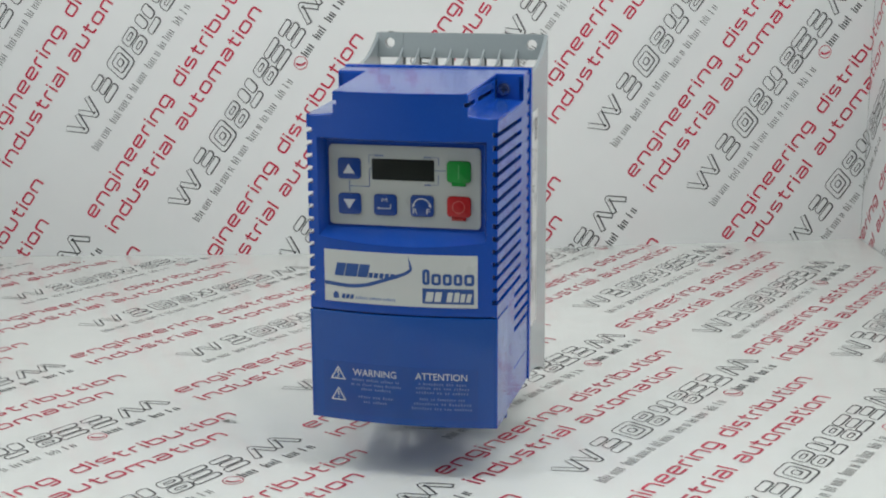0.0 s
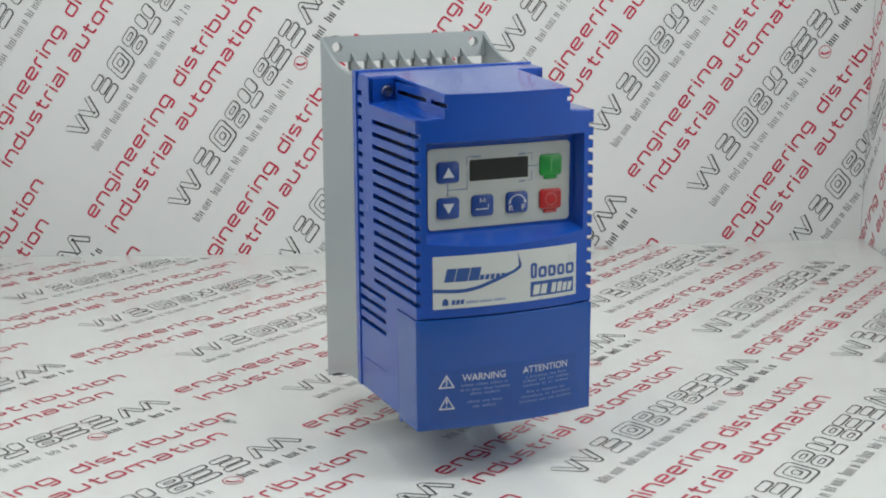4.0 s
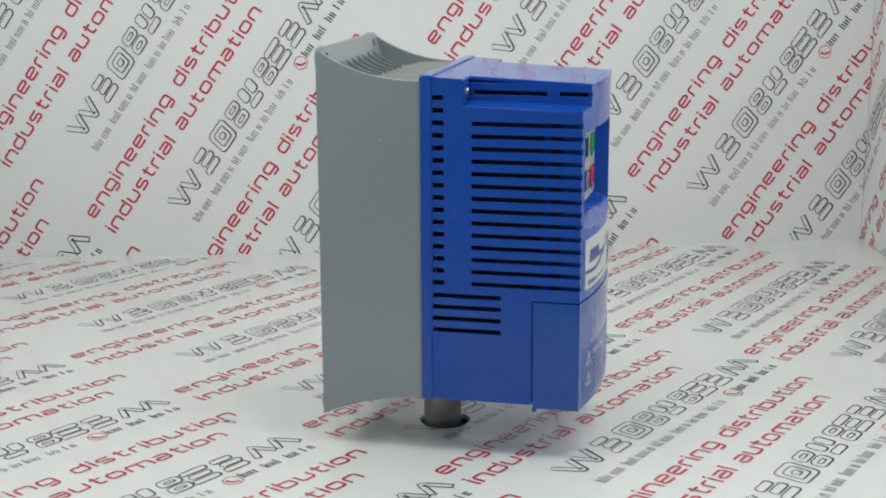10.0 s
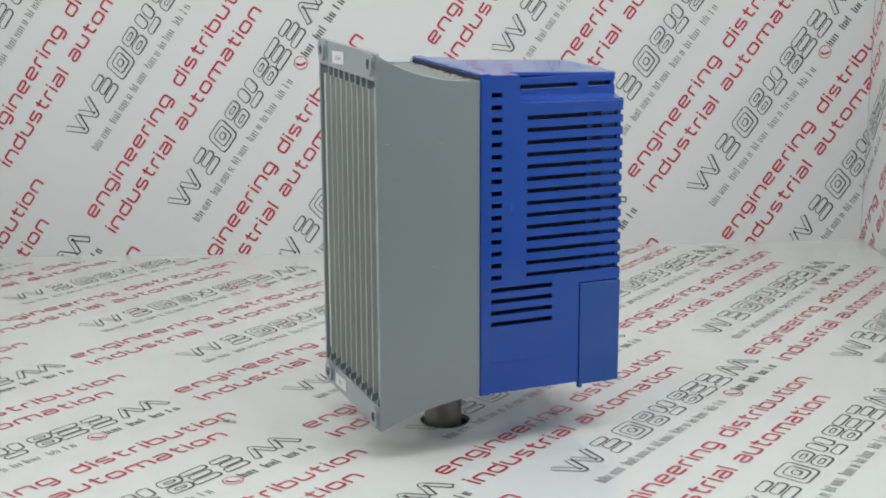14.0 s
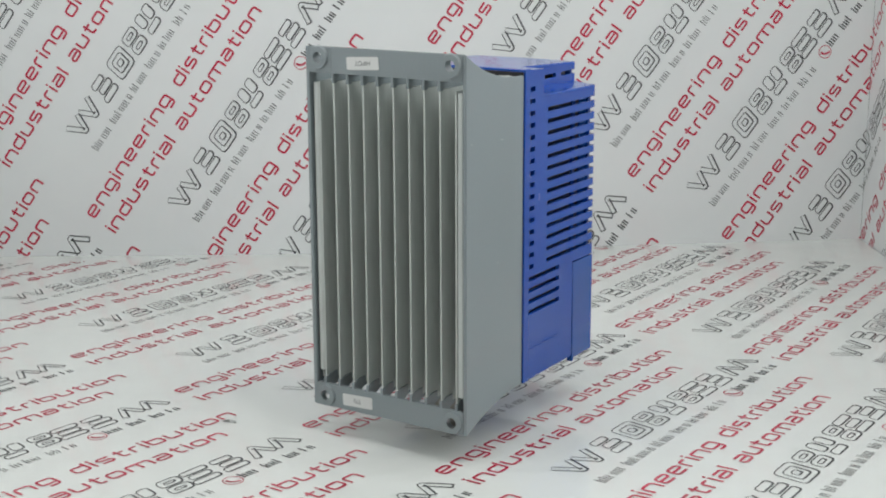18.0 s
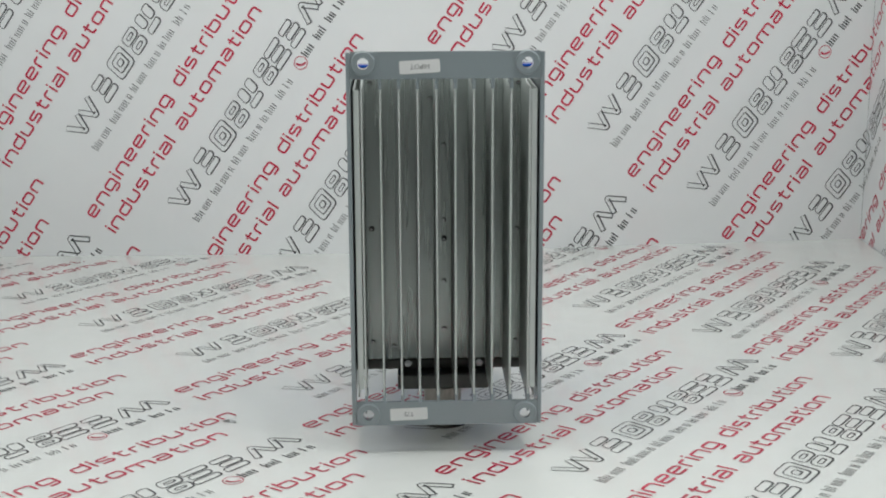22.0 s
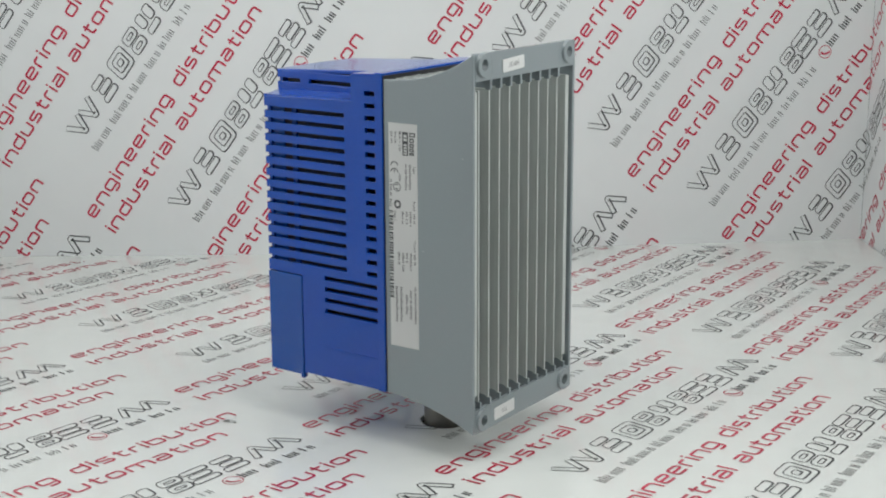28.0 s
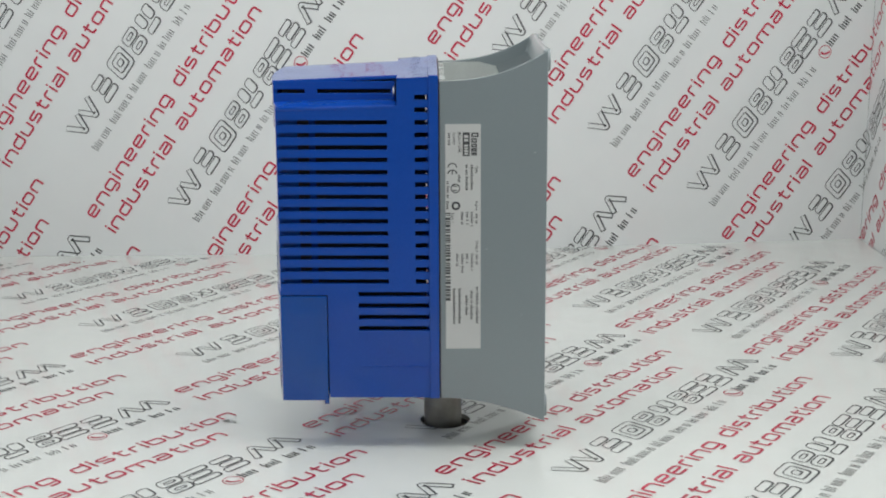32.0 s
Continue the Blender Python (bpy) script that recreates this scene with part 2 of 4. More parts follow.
bm = bmesh.new()
n = 48
outer = []
inner = []
X0, Y0, Y1 = -430, -300, 470
for k in range(n):
    a = 2 * math.pi * k / n
    inner.append((HOLE[0] + HOLE[2] * math.cos(a) * (1 + 0.02 * math.sin(5 * a)), HOLE[1] + HOLE[2] * math.sin(a) * (1 + 0.03 * math.sin(3 * a))))
    d = max(abs(math.cos(a)), abs(math.sin(a)))
    outer.append((HOLE[0] + 60 * math.cos(a) / d, HOLE[1] + 60 * math.sin(a) / d))
for k in range(n):
    j = (k + 1) % n
    bm.faces.new([bm.verts.new((*p, 0)) for p in (inner[k], outer[k], outer[j], inner[j])])
    bm.faces.new([bm.verts.new((*p, z)) for p, z in ((inner[k], 0), (inner[j], 0), (inner[j], -2.5), (inner[k], -2.5))])
hx, hy = HOLE[0], HOLE[1]
bm.faces.new([bm.verts.new((*p, 0)) for p in ((hx + 60, Y0), (CORNER_X - 0.7 + 0.04 * (CORNER_Y - Y0), Y0), (CORNER_X - 0.7 + 0.04 * (CORNER_Y - Y1), Y1), (hx + 60, Y1))])
for x0, x1, y0, y1 in ((X0, hx - 60, Y0, Y1), (hx - 60, hx + 60, Y0, hy - 60), (hx - 60, hx + 60, hy + 60, Y1)):
    bm.faces.new([bm.verts.new((*p, 0)) for p in ((x0, y0), (x1, y0), (x1, y1), (x0, y1))])
bmesh.ops.remove_doubles(bm, verts=bm.verts[:], dist=0.01)
floor_sheet = tagged(part("floor", bm, PAPER_FLOOR), "glossy white printed sheet with a round hole for the spindle", "floor", kind="structure")

bm = bmesh.new()
xs = [-430 + 16 * k for k in range(49)]
xs = [x for x in xs if x < CORNER_X] + [CORNER_X]
for a, b in zip(xs, xs[1:]):
    bm.faces.new([bm.verts.new(p) for p in (wall_at(a, -6), wall_at(b, -6), wall_at(b, 760), wall_at(a, 760))])
    bm.faces.new([bm.verts.new(p + Vector((0, 4, 0))) for p in (wall_at(a, -6), wall_at(b, -6), wall_at(b, 760), wall_at(a, 760))])
bmesh.ops.remove_doubles(bm, verts=bm.verts[:], dist=0.01)
wall_back = tagged(part("wall_back", bm, PAPER_WALL, smooth=True), "white backing sheet printed with slanted red and grey lines", "wall", kind="structure")
bm = bmesh.new()
a, b = wall_at(CORNER_X + 0.5, 0), wall_at(CORNER_X + 1480, 0)
for dx in (0, 5):
    bm.faces.new([bm.verts.new((p.x + dx, p.y, z)) for p, z in ((a, -6), (b, -6), (b, 760), (a, 760))])
wall_right = tagged(part("wall_right", bm, PAPER_WALL), "white side sheet printed with slanted lines", "wall", kind="structure")
tagged(part("wall_left", boxed(-434, -430, -1050, 470, -6, 760), TENT), "white fabric side of the light tent", "wall", kind="structure")
# Unseen closing panel, added; its grey sets the light bounced onto front faces.
tagged(part("wall_front", boxed(-434, 420, -1056, -1050, -6, 760), material("grey_fill_panel", (0.32, 0.33, 0.33), 0.9, grain=0.1)), "unseen grey panel added behind the camera for front fill", "wall", kind="structure")
tagged(part("ceiling", boxed(-434, 420, -1056, 470, 760, 766), TENT), "white fabric roof of the light tent", "ceiling", kind="structure")
# Added near-black board: its colour gives the hole and side gap their shade.
tagged(part("dark_underlay", boxed(-434, 420, -1056, 470, -46, -40), DARK), "added near-black board that darkens the hole and the side gap", "floor", kind="structure")
# Unseen slab added beyond the sheet's front edge; its tone feeds the metal's reflections.
tagged(part("front_slab", boxed(-434, 420, -1050, -300.5, -12, -1.5, bevel=1.0), material("grey_slab", (0.38, 0.385, 0.38), 0.5, grain=0.15, stain=0.2)), "unseen pale grey slab added in front of the sheet for reflections", "table", kind="structure")

# print on the sheets; block origins in millimetres
FLOOR_LOGOS = [(-376, 317), (-307, 250), (-238, 182), (-163.5, 117), (-92, 51.5), (-21.5, -12.5), (50, -72), (86, 221), (157, 161), (231.5, 109.5), (120.5, -133), (15, 282), (-361, -49), (-287, -120), (-209.5, -183), (-132, -248), (-436, 13)]
FLOOR_SLOGANS = [(-225, 112), (-150.5, 46.5), (-73.5, -11), (-4, -75.5), (111, 170), (182.5, 112.5), (-301, 177), (-376, 240), (40, 229), (254, 56), (-31, 288), (67.5, -135), (-402.5, -26.5), (-328, -96.5), (-255, -167), (-182, -228), (-108, -290)]
WALL_LOGOS = [(-287, 99), (-212.5, 43), (-138, -11), (37, 158), (112, 96), (192, 47), (270, -4), (-362, 155), (-38, 220), (349, -57), (-403, -147.5), (12.7, -121.4), (-113, 282)]
WALL_SLOGANS = [(-273, 32), (-10, 163), (68, 113), (146, 57), (223.5, 4.5), (-351, 84), (-196.3, -20), (-119, -73), (302, -50), (-441.5, -130), (-45.5, -132), (33, -183), (-88, 213), (-371, -183)]


def turned(shapes, origin, angle, scale=1.0):
    c, s = scale * math.cos(radians(angle)), scale * math.sin(radians(angle))
    return [([(origin[0] + u * c - v * s, origin[1] + u * s + v * c) for u, v in pts], faces) for pts, faces in shapes]


def bent(points, r, n=4):
    """A path with its inner corners rounded."""
    out = [points[0]]
    for (ax, ay), (bx, by), (cx, cy) in zip(points, points[1:], points[2:]):
        la, lc = math.hypot(ax - bx, ay - by), math.hypot(cx - bx, cy - by)
        ra, rc = min(r, la * 0.49) / la, min(r, lc * 0.49) / lc
        p, q = (bx + (ax - bx) * ra, by + (ay - by) * ra), (bx + (cx - bx) * rc, by + (cy - by) * rc)
        for k in range(n + 1):
            t = k / n
            out.append(((1 - t) ** 2 * p[0] + 2 * t * (1 - t) * bx + t * t * q[0], (1 - t) ** 2 * p[1] + 2 * t * (1 - t) * by + t * t * q[1]))
    return out + [points[-1]]


def loop_line(points, width):
    """A closed line of that width along an outline."""
    n, left, right = len(points), [], []
    for i in range(n):
        (ax, ay), (x, y), (bx, by) = points[i - 1], points[i], points[(i + 1) % n]
        d = math.hypot(bx - ax, by - ay) or 1
        nx, ny = -(by - ay) / d * width / 2, (bx - ax) / d * width / 2
        left.append((x + nx, y + ny))
        right.append((x - nx, y - ny))
    return left + right, [[i, (i + 1) % n, n + (i + 1) % n, n + i] for i in range(n)]


# the slogan's wide round-cornered lettering, as strokes: width and paths in units of the small letters' height; h is half a stroke
h = 0.105
STROKES = {
    "e": (1.0, [[(h, 0.5), (1, 0.5), (1, 1), (0, 1), (0, 0), (0.93, 0)]]),
    "n": (1.0, [[(0, 0 - h), (0, 1), (1, 1), (1, 0 - h)]]),
    "g": (1.0, [[(1 - h, 0.06), (0, 0.06), (0, 1), (1, 1), (1, -0.42), (0.28, -0.42)]]),
    "i": (0.0, [[(0, 0 - h), (0, 1 + h)], [(0, 1.27), (0, 1.5)]]),
    "r": (0.56, [[(0, 0 - h), (0, 1), (0.6, 1)]]),
    "d": (1.0, [[(1, 1.5), (1, 0), (0, 0), (0, 1), (1 - h, 1)]]),
    "s": (0.92, [[(0.9, 1), (0, 1), (0, 0.5), (0.92, 0.5), (0.92, 0), (0.02, 0)]]),
    "t": (0.72, [[(0.26, 1.42), (0.26, 0), (0.72, 0)], [(0, 1), (0.26 - h, 1)], [(0.26 + h, 1), (0.72, 1)]]),
    "b": (1.0, [[(0, 1.5), (0, 0), (1, 0), (1, 1), (h, 1)]]),
    "u": (1.0, [[(0, 1 + h), (0, 0), (1, 0), (1, 1 + h)]]),
    "o": (1.0, [[(0.5, 1), (0, 1), (0, 0), (1, 0), (1, 1), (0.5, 1)]]),
    "a": (1.0, [[(0.06, 1), (1, 1), (1, 0), (0, 0), (0, 0.52), (1 - h, 0.52)]]),
    "l": (0.0, [[(0, 0 - h), (0, 1.5)]]),
    "m": (1.7, [[(0, 0 - h), (0, 1), (1.7, 1), (1.7, 0 - h)], [(0.85, 1 - h), (0.85, 0 - h)]]),
}


def slogan_word(text, u0, u1, v0, height=7.9, stroke=1.5, gap=0.42):
    """One word of the slogan between u0 and u1, standing on v0."""
    unit = height - stroke
    body = sum(STROKES[c][0] for c in text)
    wide = (u1 - u0 - stroke) / (body + gap * (len(text) - 1))
    u, out = u0 + stroke / 2, []
    for c in text:
        w, paths = STROKES[c]
        for p in paths:
            out.append(line(bent([(u + x * wide, v0 + stroke / 2 + y * unit) for x, y in p], 2.0), stroke))
        u += (w + gap) * wide
    return out


# the maker's mark: plain bands, chevrons and boxes in nine cells, drawn as double outlines
def lean(points):
    return [(u + 0.17 * (v + 17.2), v) for u, v in points]


def band(points, width, r=2.2, slant=1):
    """The outline of a bent band of that width."""
    p = bent(points, r, 3)
    pts, _ = line(p, width)
    n = len(p)
    out = pts[:n] + pts[n:][::-1]
    return lean(out) if slant else out


def box_band(u0, u1, v0, v1, r=2.0):
    return lean(rounded(u0, u1, v0, v1, r, 2))


def mark_outlines():
    out = []
    for path in ([(2.0, -1.2), (9.4, -15.0), (15.6, -2.2)], [(17.8, -2.2), (24.0, -15.0), (31.0, -1.2)], [(176.0, -15.8), (183.5, -2.0), (190.0, -14.6)], [(192.4, -14.6), (198.6, -2.0), (206.5, -15.8)]):
        out.append(band(path, 3.8, 1.6, 0))
    for u, w in ((36.0, 15.5), (153.5, 16.0)):
        out += [box_band(u + du, u + w - dw, -4.9 - 6.2 * k, -6.2 * k, 1.8) for k, (du, dw) in enumerate(((0, 2.5), (2.0, 0), (0, 0)))]
    out += [box_band(57.0, 75.5, -17.2, 0.0, 3.0), box_band(60.5, 72.0, -14.0, -3.2, 2.0), box_band(63.5, 69.0, -10.8, -6.4, 1.4)]
    for u in (79.0, 118.5):
        out += [box_band(u, u + 14.0, -8.0, 0.0, 2.6), box_band(u + 0.5, u + 14.5, -17.2, -9.2, 2.6), box_band(u + 3.6, u + 10.5, -5.2, -2.8, 1.0), box_band(u + 3.8, u + 10.8, -14.4, -12.0, 1.0)]
    out += [box_band(97.0, 104.2, -10.4, 0.0, 2.4), box_band(106.4, 113.6, -10.4, 0.0, 2.4), box_band(98.5, 112.0, -17.2, -12.2, 1.8)]
    out += [box_band(133.5, 150.5, -4.8, 0.0, 1.8), box_band(135.0, 149.0, -11.0, -6.2, 1.8), box_band(133.5, 150.5, -17.2, -12.4, 1.8)]
    return out


def mark_shades():
    """Heavier edges along the lower right of each outline, and a fine line inside."""
    out = []
    for p in MARK_OUTLINES:
        n = len(p)
        cu, cv = sum(q[0] for q in p) / n, sum(q[1] for q in p) / n
        for i in range(n):
            a, b = p[i], p[(i + 1) % n]
            mx, my = (a[0] + b[0]) / 2 - cu, (a[1] + b[1]) / 2 - cv
            if mx * 0.55 - my * 0.8 > 1.0 and math.hypot(a[0] - b[0], a[1] - b[1]) > 0.2:
                out.append(line([(a[0] - 0.3, a[1] + 0.3), (b[0] - 0.3, b[1] + 0.3)], 0.95))
    return out


def small_characters(u0, u1, v0, height, counts, stroke):
    """Unreadable small print: a pair of thin uprights for each character."""
    total = sum(counts) + 0.75 * (len(counts) - 1)
    step, u, out, k = (u1 - u0) / total, u0, [], 0
    for c in counts:
        for i in range(c):
            k += 1
            top = height * (1.0 if i == 0 or (k * 7 + c) % 5 == 0 else 0.76)
            out.append(bar(u + 0.06 * step, u + 0.06 * step + stroke, v0, v0 + top))
            if k % 3:
                out.append(bar(u + 0.52 * step, u + 0.52 * step + stroke, v0, v0 + 0.76 * height))
            u += step
        u += 0.75 * step
    return out


MARK_OUTLINES = mark_outlines()
LOGO_OUTLINES, LOGO_SHADES = [loop_line(p, 0.62) for p in MARK_OUTLINES], mark_shades()
ADDRESS = small_characters(0.5, 133.5, -30.0, 6.2, (6, 7, 5, 4, 5, 2, 2), 0.55)
TELEPHONE = small_characters(153.5, 205.0, -28.6, 6.4, (3, 3, 2, 2), 1.0)
ICON = [ring(disc(147.6, -26.6, 5.2)[0], 0.55), line([(145.2, -24.0), (145.6, -26.6), (147.4, -28.6), (150.0, -29.4)], 1.5)]
SLOGAN = slogan_word("engineering", 1.0, 114.0, -5.9) + slogan_word("distribution", 124.4, 232.0, -5.9) + slogan_word("industrial", 0.2, 87.4, -25.2) + slogan_word("automation", 97.0, 207.2, -25.2)


def print_block(kind, origin, angle, place, cuts, hole, sheet_ob, red, black, grey, scale=1.0):
    if kind == "logo":
        ink("printed_logo", turned(LOGO_OUTLINES, origin, angle, scale), place(0.25), black, sheet_ob, "dark grey outlined plain logo shapes", cuts, hole)
        ink("logo_shading", turned(LOGO_SHADES, origin, angle, scale), place(0.2), grey, sheet_ob, "grey shading of the logo shapes", cuts, hole)
        ink("printed_address_line", turned(ADDRESS, origin, angle, scale), place(0.25), black, sheet_ob, "row of small dark bars", cuts, hole)
        ink("printed_number_line", turned(TELEPHONE, origin, angle, scale), place(0.25), black, sheet_ob, "short row of bold black bars", cuts, hole)
        ink("printed_telephone_sign", turned(ICON, origin, angle, scale), place(0.25), red, sheet_ob, "small red circled telephone sign", cuts, hole)
    else:
        ink("printed_slogan", turned(SLOGAN, origin, angle, scale), place(0.25), red, sheet_ob, "two lines of crimson lettering", cuts, hole)


def on_floor(lift):
    return lambda u, v: Vector((u, v, lift))


def on_wall(lift):
    return lambda u, v: wall_at(u, v, lift)


floor_cuts = [((-100, 374.0), (-0.105, 1), True), ((CORNER_X, 0), (1, 0), True)]
wall_cuts = [((0, 0.5), (0, -1), True), ((CORNER_X, 0), (1, 0), False)]
for kind, spots in (("logo", FLOOR_LOGOS), ("slogan", FLOOR_SLOGANS)):
    for o in spots:
        print_block(kind, o, 54.7 + 0.012 * o[0], on_floor, floor_cuts, HOLE, floor_sheet, INK_RED, INK_BLACK, INK_GREY, 1.03 + (0.0004 if o[0] > 0 else 0.0002) * o[0])
for kind, spots in (("logo", WALL_LOGOS), ("slogan", WALL_SLOGANS)):
    for o in spots:
        print_block(kind, o, 54.5 - 0.002 * o[0], on_wall, wall_cuts, None, wall_back, INK_WALL_RED, INK_WALL_BLACK, INK_WALL_GREY)

# a smudge and specks on the floor sheet
random.seed(11)
spots = []
for cx, cy, r, count in ((-112, -1, 4.0, 6), (60, -60, 0.9, 2), (-30, -110, 0.7, 2), (-90, 20, 0.7, 2), (90, -100, 0.6, 2)):
    for k in range(count):
        x, y, q = cx + random.uniform(-r, r), cy + random.uniform(-r, r) * 0.7, r * random.uniform(0.25, 0.55)
        spots.append(([(x + q * random.uniform(0.6, 1.2) * math.cos(a), y + q * random.uniform(0.6, 1.2) * math.sin(a)) for a in [2 * math.pi * i / 9 for i in range(9)]], [list(range(9))]))
ink("smudges", spots, on_floor(0.3), material("faint_grey_smudge", (0.70, 0.725, 0.705), 0.35, coat=0.85, coat_rough=0.05, spec=0.15, stain=0.1, stain_scale=200), floor_sheet, "faint grey smudges and specks")

# ---- the spindle ----
spindle = tagged(new("turntable_spindle"), "grey steel spindle with dark bracket, rising through the floor hole", "turntable")
part("shaft", rod(bmesh.new(), (0, 0, -10), (0, 0, 1), 9.8, 60, 40), STEEL, spindle, "worn grey steel shaft", smooth=True)
part("bracket", boxed(-23.5, 23.5, -9, 9, 19.8, 27.6, bevel=0.8), BLACK_METAL, spindle, "black cross bracket")
# Added dark brown plug that fills the floor hole below the sheet.
part("collar", rod(bmesh.new(), (0, 0, -21.5), (0, 0, 1), 12.6, 37, 40), HOLE_BROWN, spindle, "dark brown plug added to fill the hole round the shaft", smooth=True)

# ---- the drive ----
drive = tagged(new("motor_drive"), "blue plastic motor drive with a grey finned heat sink and keypad", "motor drive")
# front corner taper and bow of the front face
BODY_X0, BODY_X1 = 46.6, 44.7
FRONT_Y = -78.5


def side_x(y):
    return BODY_X0 + (BODY_X1 - BODY_X0) * min(max((-7 - y) / 72, 0), 1)


def bow(x):
    return 4.9 * (1 - (x / 44.7) ** 2)


def front(x, z, d=0.0):
    """A point of the bowed front face, d in front of it."""
    return Vector((x, FRONT_Y - bow(x) - d, z))


# slots in the sides: long ones that open through the front corner, short ones, four low ones
LONG_Z = [164.7 - 5.97 * k for k in range(14)]
SHORT_Z = [176.6 - 5.97 * k for k in range(16)]
LOW_Z = [80.7 - 5.75 * k for k in range(4)]
SLOTS = [(-80, -26.6, z - 1.1, z + 1.1) for z in LONG_Z] + [(-13.2, -7.6, z - 1.15, z + 1.15) for z in SHORT_Z] + [(-41, -7.6, z - 1.15, z + 1.15) for z in LOW_Z]
CORNER_SLOT, NOTCH = 42.3, 1.1


RIGHT_SHIFT = ((-32, 0), (-26.6, 0.5), (-22.5, 1.0), (-16, 0.2), (-13.2, 0.1), (-7.6, 1.0), (0, 1.0))


def set_back(s, y):
    """The right side's openings end a little further back than the left side's."""
    if s < 0 or y <= -32:
        return y
    for (a, p), (b, q) in zip(RIGHT_SHIFT, RIGHT_SHIFT[1:]):
        if y <= b:
            return y + p + (q - p) * (y - a) / (b - a)
    return y


def side_panel(s):
    ys = [-78.9, -56, -22.5, -7.0] + [v for h in SLOTS for v in h[:2] if v > -78]
    zs = [28, 80.2, 172.6, 184.2] + [v for h in SLOTS for v in h[2:]]

    def solid(y, z):
        if y < -56 and z < 80.2 or y < -22.5 and z > 172.6:
            return False
        return not any(a < y < b and c < z < d for a, b, c, d in SLOTS)

    def place(y, z, side):
        if 172 < z < 173:
            z += 0.1 - 1.4 * min(max((-22.5 - y) / 56, 0), 1)
        return Vector((s * (side_x(y) - 2.2 * side), set_back(s, y), z))

    return eased(part("side_panel", sheet(bmesh.new(), ys, zs, solid, place), BLUE, drive, "blue side panel with rows of black vent slots"))


for s in (-1, 1):
    side_panel(s)

# front panel with the keypad opening and the corner slots
RECESS = (39.6, 113.2, 161.4)
xs = [-44.7 + 89.4 * k / 24 for k in range(25)] + [-RECESS[0], RECESS[0], -CORNER_SLOT, CORNER_SLOT, -31.4, 31.4, -29.6, 29.6]
zs = [80.3, RECESS[1], RECESS[2], 171.4, 176.9, 178.8, 182.6] + [v for z in LONG_Z for v in (z - NOTCH, z + NOTCH)]


def lip(x):
    """Height of the keypad opening's lower rim, which sags towards the middle."""
    return 115.5 - 2.9 * (1 - (x / RECESS[0]) ** 2)


def front_solid(x, z):
    if abs(x) > 29.6 and 176.9 < z < 178.8:
        return False
    if abs(x) < RECESS[0] and RECESS[1] < z < RECESS[2] or z > 171.4 and abs(x) > 31.4:
        return False
    return not (abs(x) > CORNER_SLOT and any(abs(z - c) < NOTCH for c in LONG_Z))


def front_place(x, z, side):
    p = front(x, lip(x) if z == RECESS[1] and abs(x) <= RECESS[0] else z)
    p.y += 2.2 * side
    return p


eased(part("front_panel", sheet(bmesh.new(), xs, zs, front_solid, front_place), BLUE, drive, "blue bowed front panel with notched edges"))

# keypad recess: four sloping faces down to the keypad
PLATE_Y = -72.0
bm = bmesh.new()
n = 16
rim_lo = [front(-RECESS[0] + 2 * RECESS[0] * k / n, lip(-RECESS[0] + 2 * RECESS[0] * k / n)) for k in range(n + 1)]
rim_hi = [front(-RECESS[0] + 2 * RECESS[0] * k / n, RECESS[2]) for k in range(n + 1)]
in_lo = [Vector((-37.4 + 74.8 * k / n, PLATE_Y, 118.6)) for k in range(n + 1)]
in_hi = [Vector((-37.4 + 74.8 * k / n, PLATE_Y, 158.9)) for k in range(n + 1)]
for a, b in ((rim_lo, in_lo), (rim_hi, in_hi)):
    for k in range(n):
        bm.faces.new([bm.verts.new(p) for p in (a[k], a[k + 1], b[k + 1], b[k])])
for k in (0, n):
    bm.faces.new([bm.verts.new(p) for p in (rim_lo[k], in_lo[k], in_hi[k], rim_hi[k])])
bm.faces.new([bm.verts.new(p) for p in (in_lo[0], in_lo[n], in_hi[n], in_hi[0])])
bmesh.ops.remove_doubles(bm, verts=bm.verts[:], dist=0.01)
eased(part("keypad_recess", bm, BLUE, drive, "blue sloping recess round the keypad"))

# top: raised block with slotted cheeks, screw pockets and shoulders
TOP_SLOTS = ((-59.8, -24.5), (-80, -65.8))


def cheek(s):
    ys = [-78.9, -7, -22.5] + [v for h in TOP_SLOTS for v in h if v > -78]
    return eased(part("top_cheek", sheet(bmesh.new(), ys, [170.9, 176.9, 178.8, 182.6], lambda y, z: y < -22.5 and not (176.9 < z < 178.8 and any(a < y < b for a, b in TOP_SLOTS)), lambda y, z, d: Vector((s * (32.6 - 1.2 * (-22.5 - y) / 56.4 - 2 * d), y, z))), BLUE, drive))


